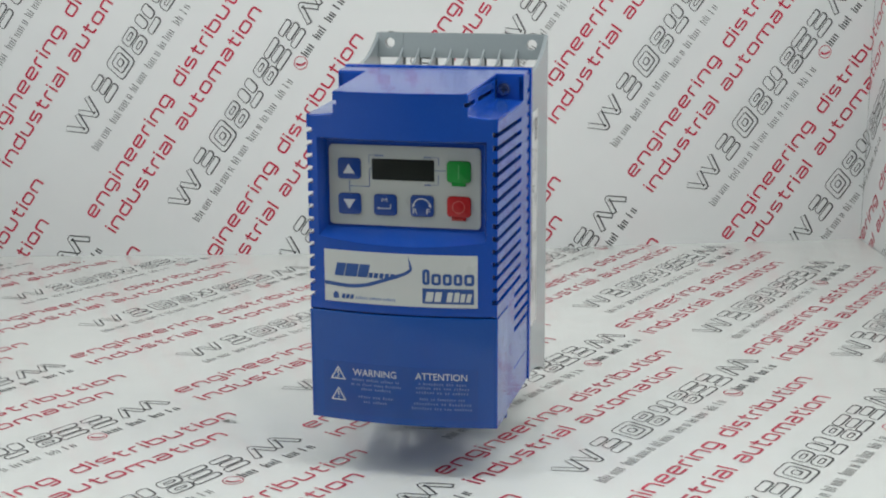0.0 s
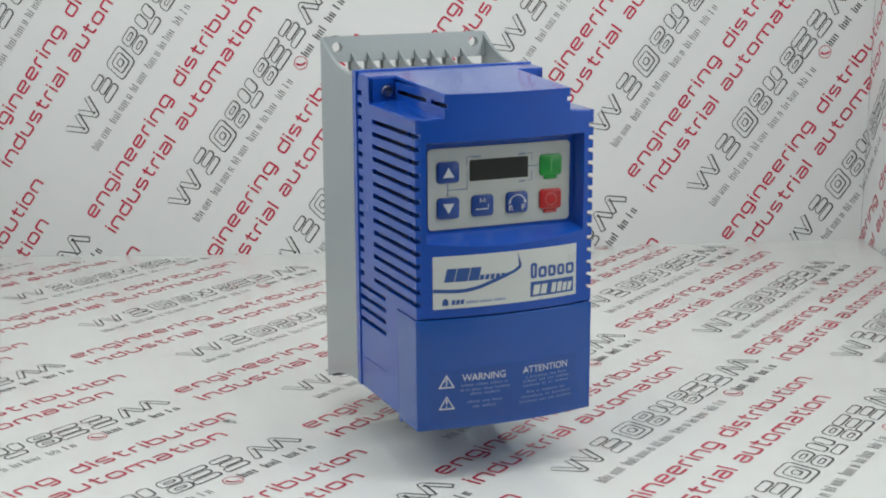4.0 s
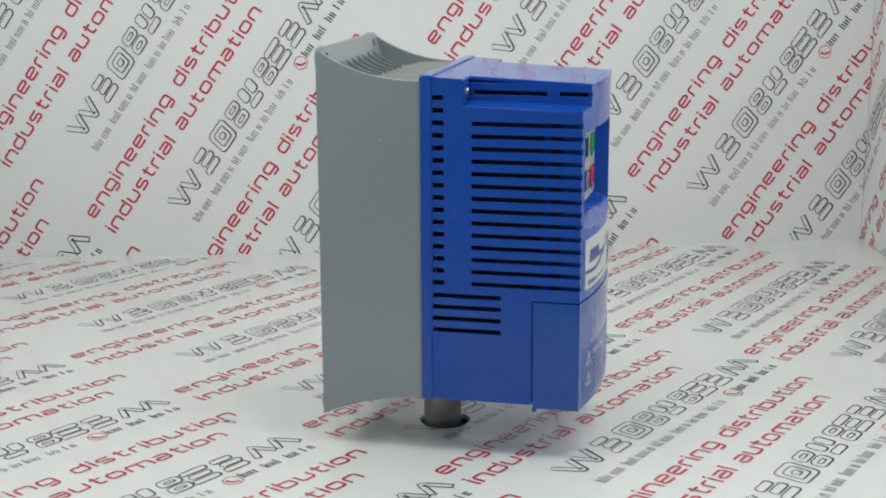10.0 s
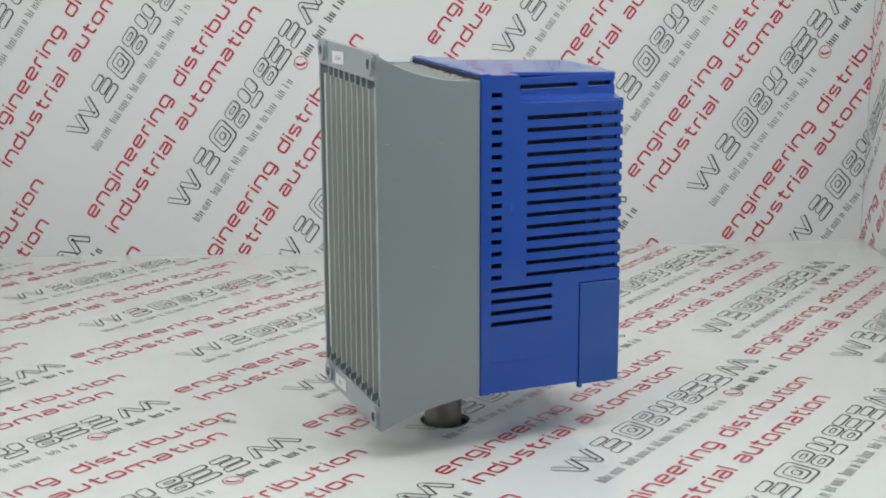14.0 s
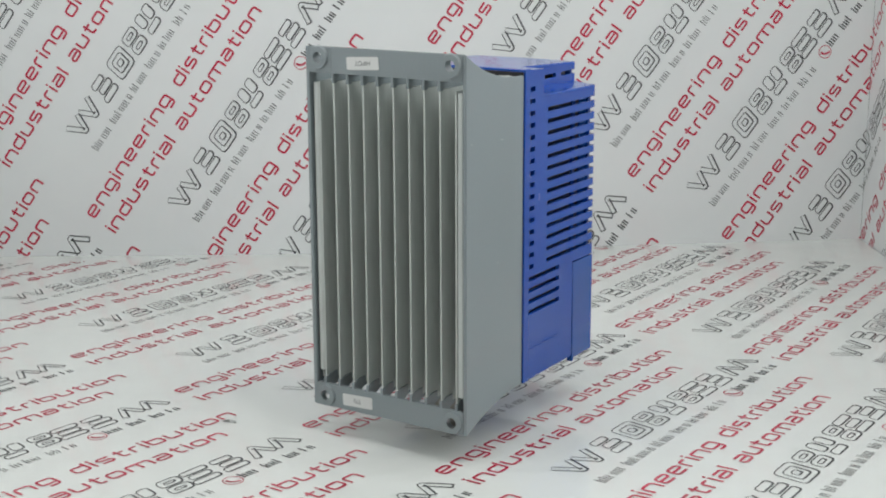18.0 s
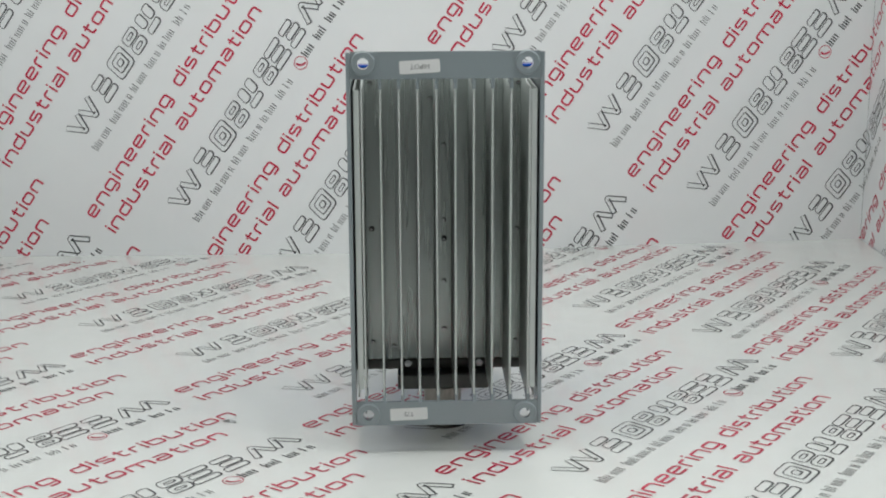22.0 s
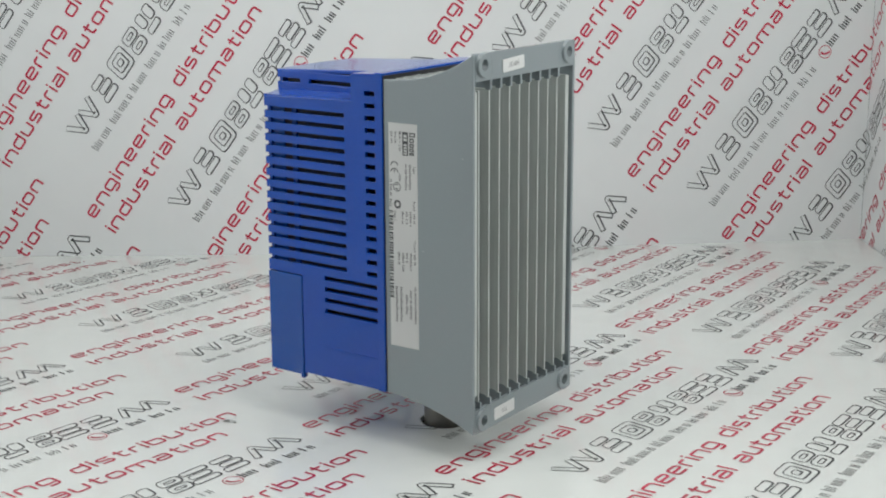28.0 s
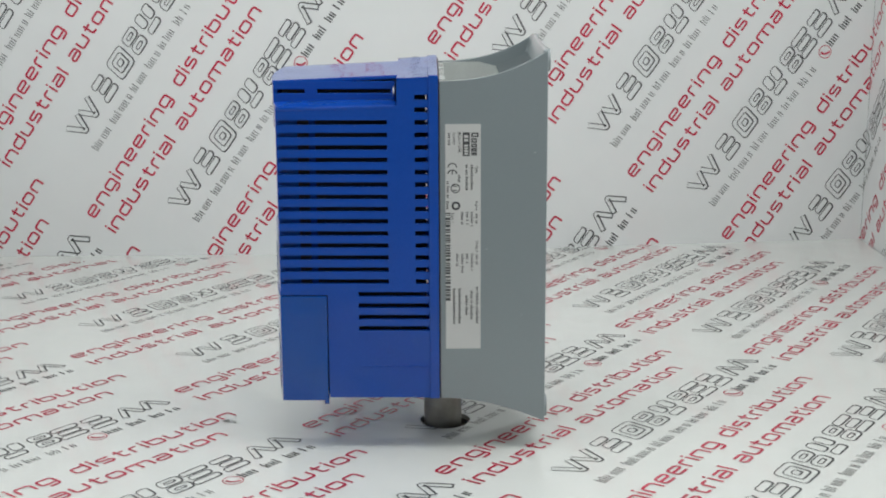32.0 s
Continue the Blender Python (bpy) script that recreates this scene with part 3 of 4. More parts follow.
for s in (-1, 1):
    cheek(s)
    x0, x1 = sorted((s * 32.7, s * 46.0))
    eased(part("screw_pocket", boxed(x0, x1, set_back(s, -22.5), -20.0, 172.8, 184.8), BLUE, drive))
    bm = bmesh.new()
    v = [bm.verts.new(p) for d in (1.8, 0) for p in ((s * 31.0, set_back(s, -22.5), 174.4 - d), (s * 46.3, set_back(s, -22.5), 172.75 - d), (s * 44.95, FRONT_Y - 0.1, 171.5 - d), (s * 31.0, FRONT_Y - bow(31), 172.9 - d))]
    for f in ((0, 1, 2, 3), (4, 5, 6, 7), (0, 1, 5, 4), (1, 2, 6, 5), (2, 3, 7, 6), (3, 0, 4, 7)):
        bm.faces.new([v[i] for i in f])
    eased(part("shoulder", bm, BLUE_GLOSS, drive, "blue shoulder ledge below the screw"), 0.8)
    screw = part("screw", rod(bmesh.new(), (s * 36.5, -22.9, 178.0), (0, -1, 0), 3.1, 0.8, 24, 2.7), HEAD, drive, "dark cross-head screw", smooth=True)
    # Dark bars and a darker blue disc paint the shade of cross slot and bore.
    bm = bmesh.new()
    box(bm, s * 36.5 - 1.7, s * 36.5 + 1.7, -23.36, -23.1, 177.7, 178.3)
    box(bm, s * 36.5 - 0.3, s * 36.5 + 0.3, -23.38, -23.1, 176.3, 179.7)
    part("cross_shade", bm, DARK, screw)
    part("bore_shade", rod(bmesh.new(), (s * 36.5, -22.55, 178.0), (0, -1, 0), 3.8, 0.3, 28), KEY_BLUE, screw)
bm = bmesh.new()
box(bm, -46.2, 46.2, -22.4, -6.4, 182.2, 185.0)
for v in bm.verts:
    if v.co.z > 184:
        v.co.z = 186.2 - 0.042 * (-6.8 - v.co.y)
    if v.co.x > 0 and v.co.y < -20:
        v.co.y += 1.0
rim = [(-31.2 + 62.4 * k / 12, FRONT_Y - 0.15 - bow(-31.2 + 62.4 * k / 12)) for k in range(13)]
prism(bm, [(-32.6, -20.0)] + rim + [(32.6, -20.0)], lambda u, v, d: Vector((u, v, 186.15 - 0.042 * (-6.8 - v) - d)), 1.9)
bmesh.ops.bevel(bm, geom=[e for e in bm.edges if e.calc_length() > 40], offset=0.5, segments=2, profile=0.5, affect="EDGES")
part("top_cover", bm, BLUE_GLOSS, drive, "glossy blue top cover that mirrors the print behind")

# collar round the back of the body
bm = sheet(bmesh.new(), [-47.3, -43, 43, 47.3], [27.6, 33, 181, 187.0], lambda x, z: abs(x) > 43 or z < 33 or z > 181, lambda x, z, d: Vector((x, -1.9 if d else -6.8 + 0.4 * x / 47.3, z - (0.15 if d and z > 186 else 0))))
eased(part("collar", bm, BLUE, drive, "blue collar where the body meets the heat sink"))
# Near-black strip paints the dark seam and the shaded drop behind the collar.
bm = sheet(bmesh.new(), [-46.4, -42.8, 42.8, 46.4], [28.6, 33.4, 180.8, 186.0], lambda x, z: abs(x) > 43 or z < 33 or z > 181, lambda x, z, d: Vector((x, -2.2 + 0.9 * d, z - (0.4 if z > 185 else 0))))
part("seam_strip", bm, DARK, drive, "black strip for the dark seam and the shade behind the collar")
for s in (-1, 1):
    x0, x1 = sorted((s * 40.4, s * 41.4))
    # Rib takes the darker key blue in place of the shade behind the slots.
    part("inner_rib", boxed(x0, x1, -63.5, -60.5, 84, 168), KEY_BLUE, drive)
    x0, x1 = sorted((s * 40.3, s * 41.0))
    part("inner_wall", boxed(x0, x1, -78.4, -69, 84, 168), BLUE_SMOOTH, drive)
part("bottom_plate", boxed(-44.6, 44.6, -56, -7.2, 28, 30), BLUE, drive)
# Black block fills the body so that the slots show shaded depth.
part("dark_core", box(boxed(-40.5, 40.5, -70.5, -8, 31, 168), -28, 28, -77, -8, 167, 181.5), DARK, drive, "black block standing in for the shaded inside behind the slots")

# terminal cover wrapping the lower front
bm = bmesh.new()
xs = [-44.9 + 89.8 * k / 24 for k in range(25)]
sheet(bm, xs, [26.4, 30, 79.6], lambda x, z: True, lambda x, z, d: Vector((x, FRONT_Y - 0.4 - bow(x) + 2.4 * d, z)))
for s in (-1, 1):
    sheet(bm, [-79.2, -70, -56.4], [26.4, 30, 79.6], lambda y, z: True, lambda y, z, d: Vector((s * (side_x(y) + 0.3 - 2.2 * d), y - (0.35 * (79.6 - z) / 53 if y > -57 else 0), z)))
    x0, x1 = sorted((s * 42.6, s * 45.5))
    box(bm, x0, x1, -58.6, -56.4, 24.6, 26.6)
box(bm, -43.5, 43.5, -77, -56.4, 26.6, 28.4)
cover = eased(part("terminal_cover", bm, BLUE_SMOOTH, drive, "smooth blue lower terminal cover"))


def on_front(d):
    return lambda u, v: front(u, v, d)


# flat print is cut into strips so that it follows the bow
FRONT_CUTS = [((-38.0 + 2.0 * k, 0), (1, 0), False) for k in range(39)]


# warning label
bm = sheet(bmesh.new(), [-38.7 + 74.6 * k / 12 for k in range(13)], [30.0, 55.2], lambda u, v: True, lambda u, v, d: front(u, v, 0.55 - 0.1 * d))
part("warning_label", bm, WARN_LABEL, cover, "darker blue warning label")
lines = [words("WARNING", -23.6, 49.3, 21.4, 3.3), words("ATTENTION", 7.0, 49.6, 24.2, 3.3)]
for v in (46.6, 36.2):
    lines.append(ring([(-35.0, v), (-27.2, v), (-31.1, v + 6.6)], 0.6))
lines.append(line([(-30.8, 51.4), (-31.6, 49.6), (-30.7, 49.4), (-31.5, 47.6)], 0.55))
lines.append(bar(-31.4, -30.8, 38.6, 40.8))
lines.append(bar(-31.4, -30.8, 37.4, 38.0))
ink("warning_text", lines, on_front(0.65), MARK_WHITE, cover, "white warning words and signs", cuts=FRONT_CUTS)
small = []
for u0, u1, v, counts in ((-24, -0.5, 46.7, (6, 6, 6, 2)), (-24.5, 0.5, 44.4, (2, 2, 5, 5, 8)), (-19.5, -4.5, 42.3, (5, 7)), (-21, -3.6, 38.4, (5, 3, 4)), (-18.4, -6.5, 36.0, (3, 6)),
                          (8.6, 31.2, 47.0, (1, 8, 3, 4)), (7.2, 32.6, 45.0, (6, 3, 3, 6)), (7.4, 32.2, 42.8, (7, 2, 2, 6)), (9, 30.5, 39.6, (4, 2, 8, 3)), (6.2, 33.6, 37.3, (9, 2, 8)), (5.2, 34, 35.0, (8, 3, 3, 7))):
    small += characters(u0, u1, v, 1.3, counts, 0.5)
ink("small_print", small, on_front(0.65), MARK_PALE, cover, "lines of unreadable pale print", cuts=FRONT_CUTS)

# nameplate
bm = sheet(bmesh.new(), [-37.1 + 72.9 * k / 12 for k in range(13)], [84.6, 109.3], lambda u, v: True, lambda u, v, d: front(u, v, 0.3 - 0.35 * d))
plate = part("nameplate", bm, NAMEPLATE, drive, "silver-white nameplate with blue shapes")
marks = []
for k, (u, w) in enumerate(((-32, 4.6), (-27, 6.0), (-20.6, 5.0))):
    marks.append(bar(u, u + w, 97.2, 103.4, 1.4))
for k in range(5):
    marks.append(bar(-15.2 + 2.6 * k, -13.3 + 2.6 * k, 97.2, 99.6, 0.5))
sweep = bent([(-37.0, 93.4), (-20.0, 92.2), (-4.7, 97.4), (6.4, 101.4), (4.6, 108.4)], 9.0, 8)
half = len(sweep) // 2
marks.append(line(sweep[:half + 4], 1.7))
marks.append(line(sweep[half + 3:-4], 1.5))
marks.append(([sweep[-5], (sweep[-5][0] + 0.75, sweep[-5][1]), (sweep[-1][0] - 0.6, sweep[-1][1]), (sweep[-5][0] - 0.75, sweep[-5][1])], [[1, 2, 3]]))
for u, w, h in ((10.6, 3.4, 7.4), (14.8, 4.4, 5.4), (20.0, 4.2, 5.4), (25.0, 4.0, 5.4), (29.8, 4.6, 5.4)):
    marks.append(ring(rounded(u, u + w, 95.2, 95.2 + h, 1.2, 2), 1.35))
marks.append(bar(10.6, 34.2, 86.4, 93.6))
marks.append(([(u - 32.8, 86.2 + v) for u, v in ((0, 0), (2.8, 0), (2.8, 2), (2, 3.2), (0.8, 3.2), (0, 2))], [[0, 1, 2, 3, 4, 5]]))
for k in range(3):
    marks.append(bar(-28.6 + 2.1 * k, -27.0 + 2.1 * k, 86.4, 88.6, 0.4))
ink("nameplate_print", marks, on_front(0.4), MARK_BLUE, plate, "blue plain logo shapes and sweep", cuts=FRONT_CUTS)
over = []
for u, w in ((12.2, 3.6), (16.4, 3.2), (22.0, 2.6), (25.2, 2.6), (28.2, 2.2), (31.0, 2.2)):
    over.append(bar(u - 0.4, u + w - 0.6, 87.4, 92.0 if w > 2.3 else 91.4, 0.8))
ink("nameplate_reversed_print", over, on_front(0.5), NAMEPLATE, plate, "pale shapes on the blue bar", cuts=FRONT_CUTS)
ink("nameplate_small_print", characters(-21.5, -2, 86.6, 1.4, (6, 6, 6), 0.6), on_front(0.4), MARK_PALE, plate, cuts=FRONT_CUTS)

# keypad
keypad = part("keypad", prism(bmesh.new(), rounded(-36.2, 35.6, 119.8, 157.3, 2.0), lambda u, v, d: Vector((u, PLATE_Y - 0.6 + d, v)), 0.5), FILM, drive, "pale grey keypad film")


def on_pad(d):
    return lambda u, v: Vector((u, PLATE_Y - 0.6 - d, v))


def key(u0, u1, v0, v1, mat, name, label):
    bm = prism(bmesh.new(), rounded(u0, u1, v0, v1, 1.7), lambda u, v, d: Vector((u, PLATE_Y - 0.6 - d, v)), 1.1)
    top = max(bm.faces, key=lambda f: -f.calc_center_median().y if len(f.verts) > 4 else -999)
    bmesh.ops.bevel(bm, geom=list(top.edges), offset=0.5, segments=2, profile=0.5, affect="EDGES")
    return part(name, bm, mat, keypad, label, smooth=True)


KEY = 1.25
key(-31.9, -20.9, 141.3, 151.2, KEY_BLUE, "button", "blue up-arrow button")
key(-31.9, -20.9, 124.7, 134.6, KEY_BLUE, "button", "blue down-arrow button")
key(-14.8, -3.8, 124.7, 134.7, KEY_BLUE, "button", "blue menu button lettered M")
key(2.7, 13.7, 124.8, 134.8, KEY_BLUE, "button", "blue direction button lettered R F")
key(19.9, 31.1, 141.3, 151.3, KEY_GREEN, "button", "green start button")
key(19.9, 31.1, 125.3, 134.9, KEY_RED, "button", "red stop button")
part("button_tab", boxed(22.2, 28.8, PLATE_Y - 1.1, PLATE_Y - 0.5, 139.7, 141.4), KEY_GREEN, keypad)
part("button_tab", boxed(22.2, 28.8, PLATE_Y - 1.1, PLATE_Y - 0.5, 123.6, 125.4), KEY_RED, keypad)
arrows = [([(-29.2, 144.0), (-23.6, 144.0), (-26.4, 148.6)], [[0, 1, 2]]), ([(-29.2, 131.9), (-23.6, 131.9), (-26.4, 127.3)], [[0, 1, 2]])]
arrows += [line([(-10.7, 131.2), (-10.6, 133.2), (-9.5, 131.8), (-8.4, 133.2), (-8.3, 131.2)], 0.5), line([(-6.6, 130.4), (-6.6, 128.2), (-12.6, 128.2)], 0.5), ([(-13.2, 128.2), (-11.9, 128.8), (-11.9, 127.6)], [[0, 1, 2]])]
arrows += [words("R", 3.9, 126.2, 2.2, 2.6), words("F", 10.4, 126.2, 1.9, 2.6), line([(8.2 + 4.1 * math.cos(radians(a)), 129.3 + 4.1 * math.sin(radians(a))) for a in range(15, 170, 11)], 0.5)]
arrows += [([(3.6, 129.2), (5.2, 130.2), (4.0, 131.2)], [[0, 1, 2]]), ([(12.8, 129.2), (11.2, 130.2), (12.4, 131.2)], [[0, 1, 2]])]
ink("button_marks", arrows, on_pad(KEY), MARK_WHITE, keypad, "white arrows and letters on the buttons")
ink("start_mark", [bar(25.3, 25.8, 143.2, 149.6)], on_pad(KEY), material("pale_green_mark", (0.10, 0.42, 0.14), 0.4), keypad)
ink("stop_mark", [ring(disc(25.5, 130.1, 3.0)[0], 0.35)] + characters(22.9, 28.1, 123.9, 1.0, (4,), 0.6), on_pad(KEY), material("pale_red_mark", (0.55, 0.14, 0.12), 0.4), keypad)
part("display", prism(bmesh.new(), rounded(-15.5, 14.0, 141.4, 151.2, 0.4, 2), lambda u, v, d: Vector((u, PLATE_Y - 0.6 - 0.25 + d, v)), 0.3), LCD, keypad, "dark blank display window")
thin = [line([(-26.4, 140.9), (-26.4, 135.2)], 0.35), line([(-26.3, 138.0), (-16.8, 138.0)], 0.35), line([(-16.8, 138.0), (-16.8, 146.4), (-15.6, 146.4)], 0.3), line([(-17.0, 148.6), (-17.0, 152.8), (-14.4, 152.8)], 0.3),
        line([(13.2, 152.5), (16.0, 152.5), (16.0, 148.8)], 0.3), line([(14.2, 146.5), (19.4, 146.5)], 0.3), line([(15.8, 144.2), (15.8, 139.8), (13.4, 139.8)], 0.3)]
thin += characters(-14.0, -9.8, 152.2, 1.1, (4,), 0.7) + characters(9.2, 12.8, 152.0, 1.1, (3,), 0.7) + characters(9.4, 12.8, 139.2, 1.1, (3,), 0.7)
ink("keypad_lines", thin, on_pad(0.08), MARK_BLUE, keypad, "thin blue lines and tiny print")

# ---- heat sink: grey shroud, flange bars, aluminium fins ----


def shroud_top(y):
    return 184.1 + 14.3 * max((y + 2) / 52, 0) ** 2.4


def shroud_bottom(y):
    return 27.7 - 12.5 * max((y + 2) / 52, 0) ** 1.9


for s in (-1, 1):
    y0 = -1.8 if s < 0 else -1.3
    ys = [y0 + (49.9 - y0) * k / 18 for k in range(19)]
    outline = [(y, shroud_top(y)) for y in ys] + [(y, shroud_bottom(y)) for y in reversed(ys)]
    eased(part("shroud_side", prism(bmesh.new(), outline, lambda u, v, d: Vector((s * (46.5 - d), u, v)), 2.0), GREY, drive, "flat grey plastic side of the heat sink", smooth=False))


def flange_end(bm, cx, cz, x0, x1, z0, z1, y0, y1, r):
    """A plate with a round hole: quads from the circle out to the rectangle."""
    n = 24
    circle, edge = [], []
    for k in range(n):
        a = 2 * math.pi * (k + 0.5) / n
        c, q = math.cos(a), math.sin(a)
        circle.append((cx + r * c, cz + r * q))
        t = min(((x1 if c > 0 else x0) - cx) / c if abs(c) > 1e-6 else 1e9, ((z1 if q > 0 else z0) - cz) / q if abs(q) > 1e-6 else 1e9)
        edge.append((cx + t * c, cz + t * q))
    for k in range(n):
        j = (k + 1) % n
        quad = [circle[k], edge[k], edge[j], circle[j]]
        for y in (y0, y1):
            bm.faces.new([bm.verts.new((u, y, v)) for u, v in quad])
        bm.faces.new([bm.verts.new((p[0], y, p[1])) for p, y in ((circle[k], y0), (circle[j], y0), (circle[j], y1), (circle[k], y1))])
        bm.faces.new([bm.verts.new((p[0], y, p[1])) for p, y in ((edge[k], y0), (edge[j], y0), (edge[j], y1), (edge[k], y1))])
    for sx in (x0, x1):
        for sz in (z0, z1):
            ends = sorted(edge, key=lambda p: math.hypot(p[0] - sx, p[1] - sz))[:2]
            for y in (y0, y1):
                bm.faces.new([bm.verts.new((u, y, v)) for u, v in (ends[0], (sx, sz), ends[1])])


def boss(bm, cx, cz, y0, y1, r0, r1):
    n = 28
    for k in range(n):
        a, b = 2 * math.pi * k / n, 2 * math.pi * (k + 1) / n
        p = lambda t, r, y: bm.verts.new((cx + r * math.cos(t), y, cz + r * math.sin(t)))
        bm.faces.new([p(a, r0, y1), p(b, r0, y1), p(b, r1 - 0.6, y1), p(a, r1 - 0.6, y1)])
        bm.faces.new([p(a, r1 - 0.6, y1), p(b, r1 - 0.6, y1), p(b, r1, y0), p(a, r1, y0)])
        bm.faces.new([p(a, r0, y0), p(b, r0, y0), p(b, r0, y1), p(a, r0, y1)])
    bmesh.ops.remove_doubles(bm, verts=bm.verts[:], dist=0.005)


def flange_bar(z0, z1, hz, up):
    bm = bmesh.new()
    box(bm, -31, 31, 47.9, 50, z0, z1)
    for s in (-1, 1):
        x0, x1 = sorted((s * 31, s * 44.45))
        flange_end(bm, s * 38.4, hz, x0, x1, z0, z1, 47.9, 50, 2.7)
    bmesh.ops.remove_doubles(bm, verts=bm.verts[:], dist=0.005)
    if up > 0:
        # the inner face slopes: thin at the rim, thick at the foot
        for v in bm.verts:
            if v.co.y < 49:
                v.co.y -= 4.2 * (z1 - v.co.z) / (z1 - z0)
    ob = part("flange_bar", bm, GREY, drive, "grey mounting flange with a hole at each end")
    eased(ob)
    for s in (-1, 1):
        bm = bmesh.new()
        boss(bm, s * 38.4, hz, 49.8, 51.3, 2.7, 5.9)
        part("hole_boss", bm, GREY, ob, smooth=True)
    return ob


top_bar = flange_bar(185.6, 198.4, 193.0, 1)
low_bar = flange_bar(15.2, 27.2, 21.0, -1)
FIN_SIDE = [(1.4, 28.2), (48.2, 28.2), (48.6, 28.6), (48.6, 180.8), (48.2, 181.2), (29.0, 181.8), (20.0, 184.0), (1.4, 184.2)]
FIN_X = [-39.9 + 8.83 * k for k in range(10)]
for x in FIN_X:
    part("fin", prism(bmesh.new(), FIN_SIDE, lambda u, v, d: Vector((x - 0.4 + d, u, v)), 0.8), ALU, drive, "bare aluminium cooling fin")
for s in (-1, 1):
    x0, x1 = sorted((s * 40.5, s * 43.4))
    part("edge_fin", box(boxed(s * 43.0 - 0.4, s * 43.0 + 0.4, 1.4, 46.4, 29, 180.5), x0, x1, 46.5, 48.3, 33.4, 180.6, bevel=0.3, segments=1), ALU, drive, "aluminium edge fin with a folded lip")
# gussets between the flange and the fins
for x in FIN_X:
    for top in (True, False):
        if top and abs(x) > 38:
            continue
        curve = []
        for k in range(7):
            y = 48.0 - (19.0 if top else 15) * k / 6
            z = 183.4 + 9.2 * (1 - k / 6) ** 1.7 if top else 27.4 - 6.5 * (1 - k / 6) ** 2.0
            curve.append((y, z))
        curve += [(29.0, 181.6), (48.0, 181.6)] if top else [(33.0, 28.1), (48.0, 28.1)]
        part("gusset", prism(bmesh.new(), curve, lambda u, v, d: Vector((x - 0.45 + d, u, v)), 0.9), GREY, top_bar if top else low_bar)
        z0, z1 = (180.8, 185.7) if top else (27.1, 30.2)
        if top:
            part("tooth", boxed(x - 0.85, x + 0.85, 46.6, 49.6, z0, z1, bevel=0.2, segments=1), GREY, top_bar)
        else:
            part("tooth", prism(bmesh.new(), [(49.6, 27.0), (49.6, 30.2), (47.8, 30.4), (46.2, 31.4), (40.0, 31.8), (40.0, 28.0), (46, 27.0)], lambda u, v, d: Vector((x - 1.0 + d, u, v)), 1.5), GREY, low_bar)
base = part("base_plate", boxed(-43.6, 43.6, -1.7, 1.6, 34.2, 183.6, bevel=0.3, segments=1), BASE_ALU, drive, "rolled aluminium heat sink base plate")
for x, z, open_hole in ((6.1, 170.4, 0), (-0.6, 146.9, 0), (-0.5, 108.2, 0), (-0.6, 98.4, 1), (-0.5, 76.0, 0), (-0.5, 50.4, 0), (36.3, 103.8, 1), (-38.0, 103.2, 0), (36.6, 43.7, 0), (25.5, 41.4, 0), (-37.5, 43.5, 0), (36.2, 178.0, 0), (-38.1, 177.9, 0)):
    # Dark disc on the plate stands in for the shade of a hole.
    hole = part("hole_disc", rod(bmesh.new(), (x, 1.7, z), (0, 1, 0), 1.45 if open_hole else 1.25, 0.4, 14), DARK if open_hole else BLACK_METAL, base, smooth=True)
    part("base_screw", rod(bmesh.new(), (x + 0.15, 1.9, z - 0.35), (0, 1, 0), 0.55 if open_hole else 0.9, 0.4, 10), SCREW, hole, smooth=True)
ledge = part("lower_ledge", boxed(-43.4, 43.4, -1.5, 0.9, 28.4, 33.6, bevel=0.4, segments=1), BLACK_METAL, drive, "dark metal ledge below the base plate")
for x in (-18.6, 18.6):
    part("ledge_screw", rod(bmesh.new(), (x, 1.1, 31.6), (0, 1, 0), 1.9, 0.9, 16), SCREW, ledge, smooth=True)
for s in (-1, 1):
    x0, x1 = sorted((s * 43.6, s * 44.6))
    # Dark strip paints the shade in the gap along the shroud's inner side.
    part("shroud_gap_strip", boxed(x0, x1, 0, 6, 30, 176), DARK, drive)


def on_back(d):
    return lambda u, v: Vector((-u, 50 + d, v))


# stickers, upside down on the flange bars (u runs to the viewer's right)
for name, text, cu, cv, w, h, tilt, tw in (("sticker", "HIPOT", -12.0, 191.4, 19.0, 6.2, 3, 9.0), ("sticker", "T75", -18.7, 21.0, 18.4, 6.2, 2, 4.6)):
    c, s = math.cos(radians(tilt)), math.sin(radians(tilt))
    spin = lambda u, v, c=c, s=s, cu=cu, cv=cv: (cu + u * c - v * s, cv + u * s + v * c)
    bm = prism(bmesh.new(), [spin(*p) for p in rounded(-w / 2, w / 2, -h / 2, h / 2, 0.9)], lambda u, v, d: Vector((-u, 50.03 + d, v)), 0.15)
    st = part(name, bm, STICKER, drive, "small white rounded sticker, upside down")
    pts, faces = words(text, -tw / 2, -1.1, tw, 2.2)
    ink("sticker_text", [([spin(-u, -v) for u, v in pts], faces)], on_back(0.22), INK_GREY, st)


# rating label on the device's right side; u runs towards the back
def on_right(d):
    return lambda u, v: Vector((46.5 + d, u, v))


label = part("rating_label", prism(bmesh.new(), [(1.4, 53.1), (18.3, 53.1), (18.3, 163.8), (1.4, 163.8)], lambda u, v, d: Vector((46.5 + d, u, v)), 0.12), RATING, drive, "white rating label with sideways print and a barcode")
marks = [bar(9.7, 13.0, 148.5, 159.8)]
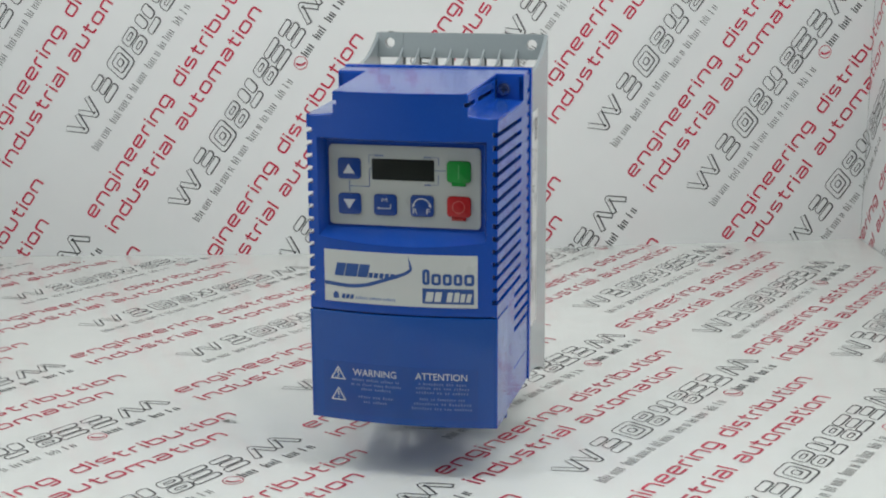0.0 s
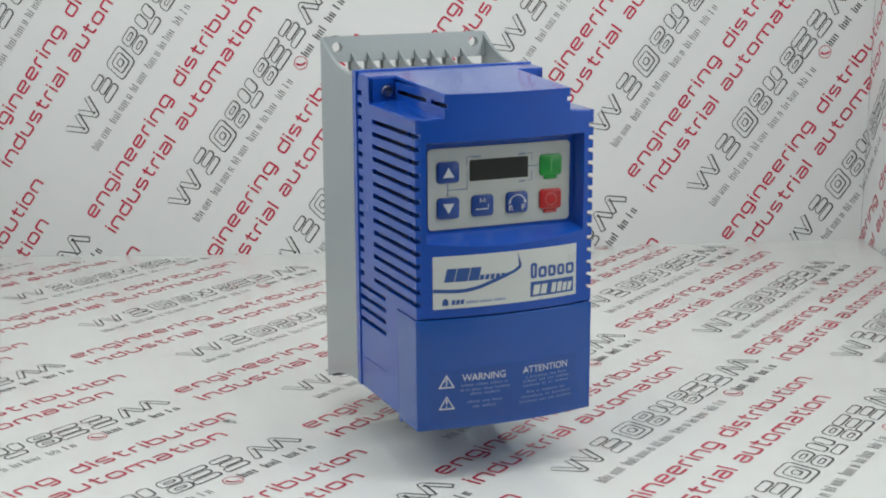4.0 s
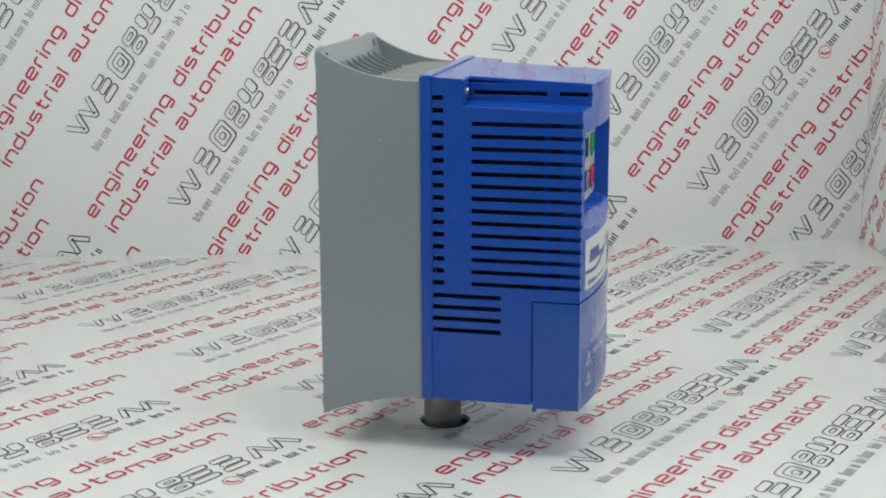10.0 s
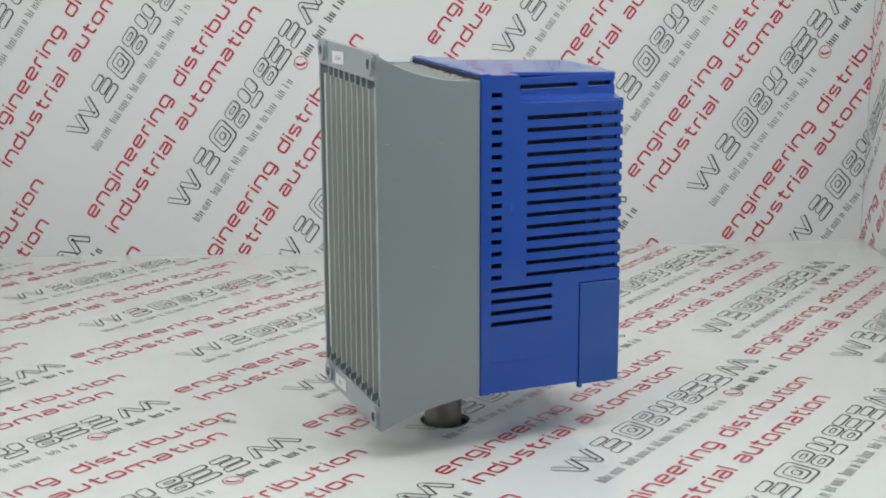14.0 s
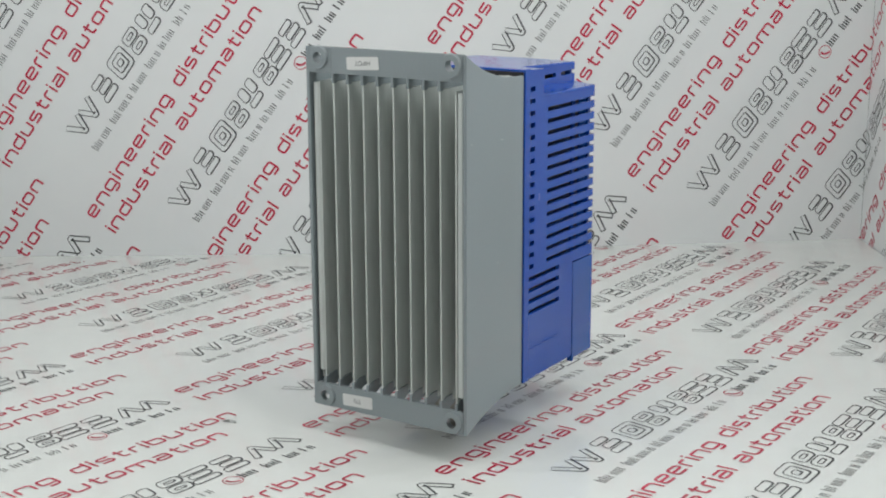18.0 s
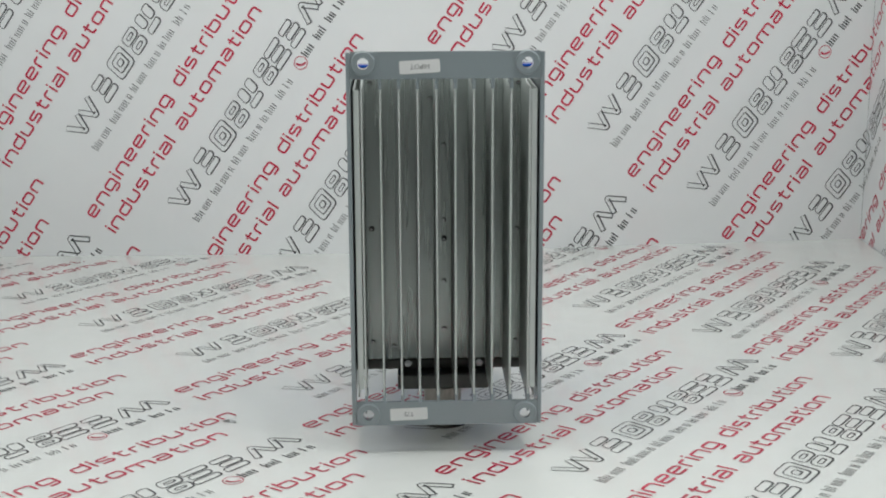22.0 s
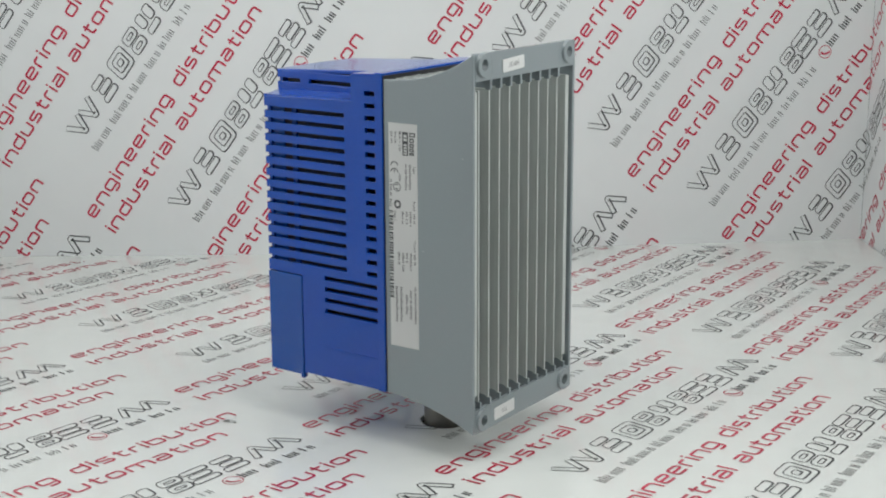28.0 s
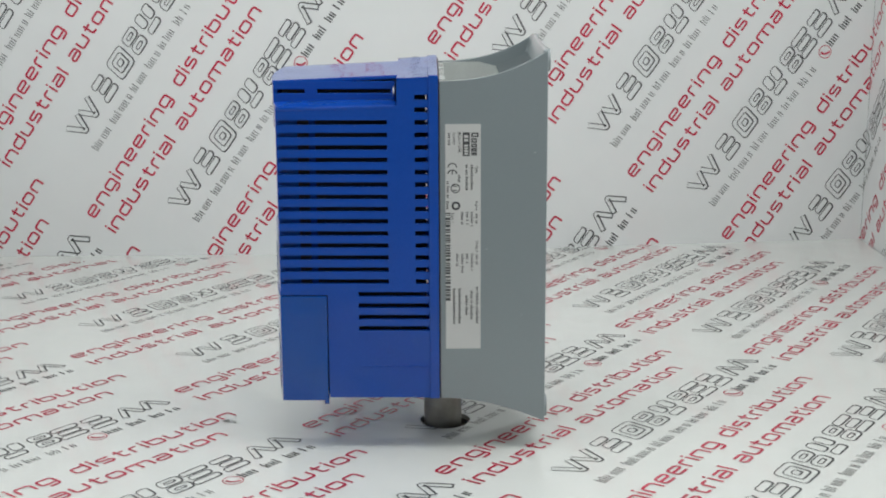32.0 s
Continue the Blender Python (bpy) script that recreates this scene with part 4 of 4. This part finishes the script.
for k, (z0, z1) in enumerate(((157.6, 159.7), (154.9, 157.0), (152.6, 154.4), (150.6, 152.2), (148.8, 150.2))):
    marks.append(ring([(13.8, z0), (17.2 if k == 0 else 16.4, z0), (17.2 if k == 0 else 16.4, z1), (13.8, z1)], 0.62))
z = 121.0
random.seed(4)
while z > 77.8:
    w = random.choice((0.35, 0.6, 0.9, 1.2))
    marks.append(bar(1.4, 3.7, z - w, z))
    z -= w + random.choice((0.4, 0.5, 0.9))
marks += [ring(disc(6.2, 132.9, 2.3)[0], 0.45), line([(5.2, 134.0), (6.9, 134.0)], 0.5), line([(5.2, 131.9), (6.9, 131.9)], 0.5), ring(disc(6.4, 124.4, 2.1)[0], 0.95)]
for z0 in (144.2, 141.0):
    marks.append(line([(4.7 + 2.1 * math.cos(radians(a)), z0 - 1.3 + 2.1 * math.sin(radians(a))) for a in range(5, 180, 17)], 0.5))
marks.append(line([(4.7, 139.7), (4.7, 141.4)], 0.45))
ink("rating_bold_print", marks, on_right(0.2), MARK_DARK, label, "black logo blocks, barcode and approval marks")
ink("rating_reversed_print", [bar(10.4, 12.3, z0 - w, z0) for z0, w in ((158.6, 1.4), (156.7, 1.2), (154.0, 1.0), (152.6, 0.9), (151.3, 0.9), (150.0, 0.9))], on_right(0.28), RATING, label, "pale shapes on the black block")


def running_down(shapes, u, v_top):
    """Print turned so that it runs down the label."""
    return [([(u + q[1], v_top - q[0]) for q in pts], faces) for pts, faces in shapes]


small = []
for text, u, top, low in (("Made in USA", 7.6, 159.9, 150.2), ("Inverter", 5.0, 159.6, 153.8), ("Type", 15.8, 143.8, 140.2), ("Type 1", 4.2, 121.2, 116.4), ("Input", 15.8, 126.5, 122.0), ("Output", 15.9, 107.2, 101.6)):
    small += running_down([words(text, 0, 0, top - low, 1.35)], u, top)
for u, top, low, counts in ((13.4, 144.2, 131.9, (13,)), (11.0, 144.2, 131.6, (2, 3, 8)), (15.8, 120.4, 115.5, (3, 2)), (13.5, 121.4, 114.0, (7, 1)), (11.3, 121.3, 114.9, (3, 1, 1)), (8.8, 121.3, 114.8, (5, 2)), (15.9, 100.4, 95.1, (3, 2)), (13.5, 100.9, 92.2, (9, 1)), (11.2, 100.8, 95.8, (3, 1)), (8.9, 100.7, 91.1, (6, 4)), (6.4, 100.8, 94.3, (5, 2)),
                            (16.0, 84.3, 65.8, (3, 8, 11)), (13.3, 82.3, 67.6, (5, 2, 9)), (10.9, 79.9, 69.9, (6, 5)), (7.5, 83.5, 65.5, (20,)), (4.8, 83.4, 65.4, (20,)), (2.7, 159.5, 153.5, (3, 3)), (7.4, 139.5, 135.6, (6,)), (2.0, 136.4, 128.0, (2, 4, 2)), (1.8, 126.6, 122.6, (4,))):
    small += running_down(characters(0, top - low, 0, 1.35, counts, 0.55), u, top)
ink("rating_small_print", small, on_right(0.2), MARK_DARK, label, "small black print, most of it too fine to read")


# scuffs on the shroud and a moulded line on the side panels
for s, spots in ((-1, ((18, 155.5, 2.2, 0.9), (45, 156.5, 1.8, 0.7), (40, 138, 0.8, 0.3), (22, 96, 1.0, 0.3))), (1, ((44, 150, 1.0, 0.8), (21, 103, 0.9, 0.7), (38, 70, 0.7, 0.4)))):
    for u, v, w, r in spots:
        ink("scuff", [disc(u, v, r * 0.4, 7), bar(u - w / 2, u + w / 2, v - 0.12, v + 0.12, 0.4)], lambda u, v: Vector((s * 46.55, u, v)), MARK_SCUFF, drive, "small pale scuff")
    step = [(-40, side_x(-40) - 0.3), (-8, side_x(-8) - 0.3), (-8, side_x(-8) + 0.18), (-40, side_x(-40) + 0.18)]
    part("moulded_line", prism(bmesh.new(), step, lambda u, v, d: Vector((s * v, u, 43.6 + d)), 0.5), BLUE, drive)


def motions():
    rows = [(t, pose(0, 0, 0, 0, 0, TURN_START + TURN_RATE * t)) for t in range(0, 33)]
    walk(spindle, rows)
    offset = Matrix.Translation((DRIVE_OFFSET, 0, 0))
    walk(drive, [(t, m @ offset) for t, m in rows])


motions()
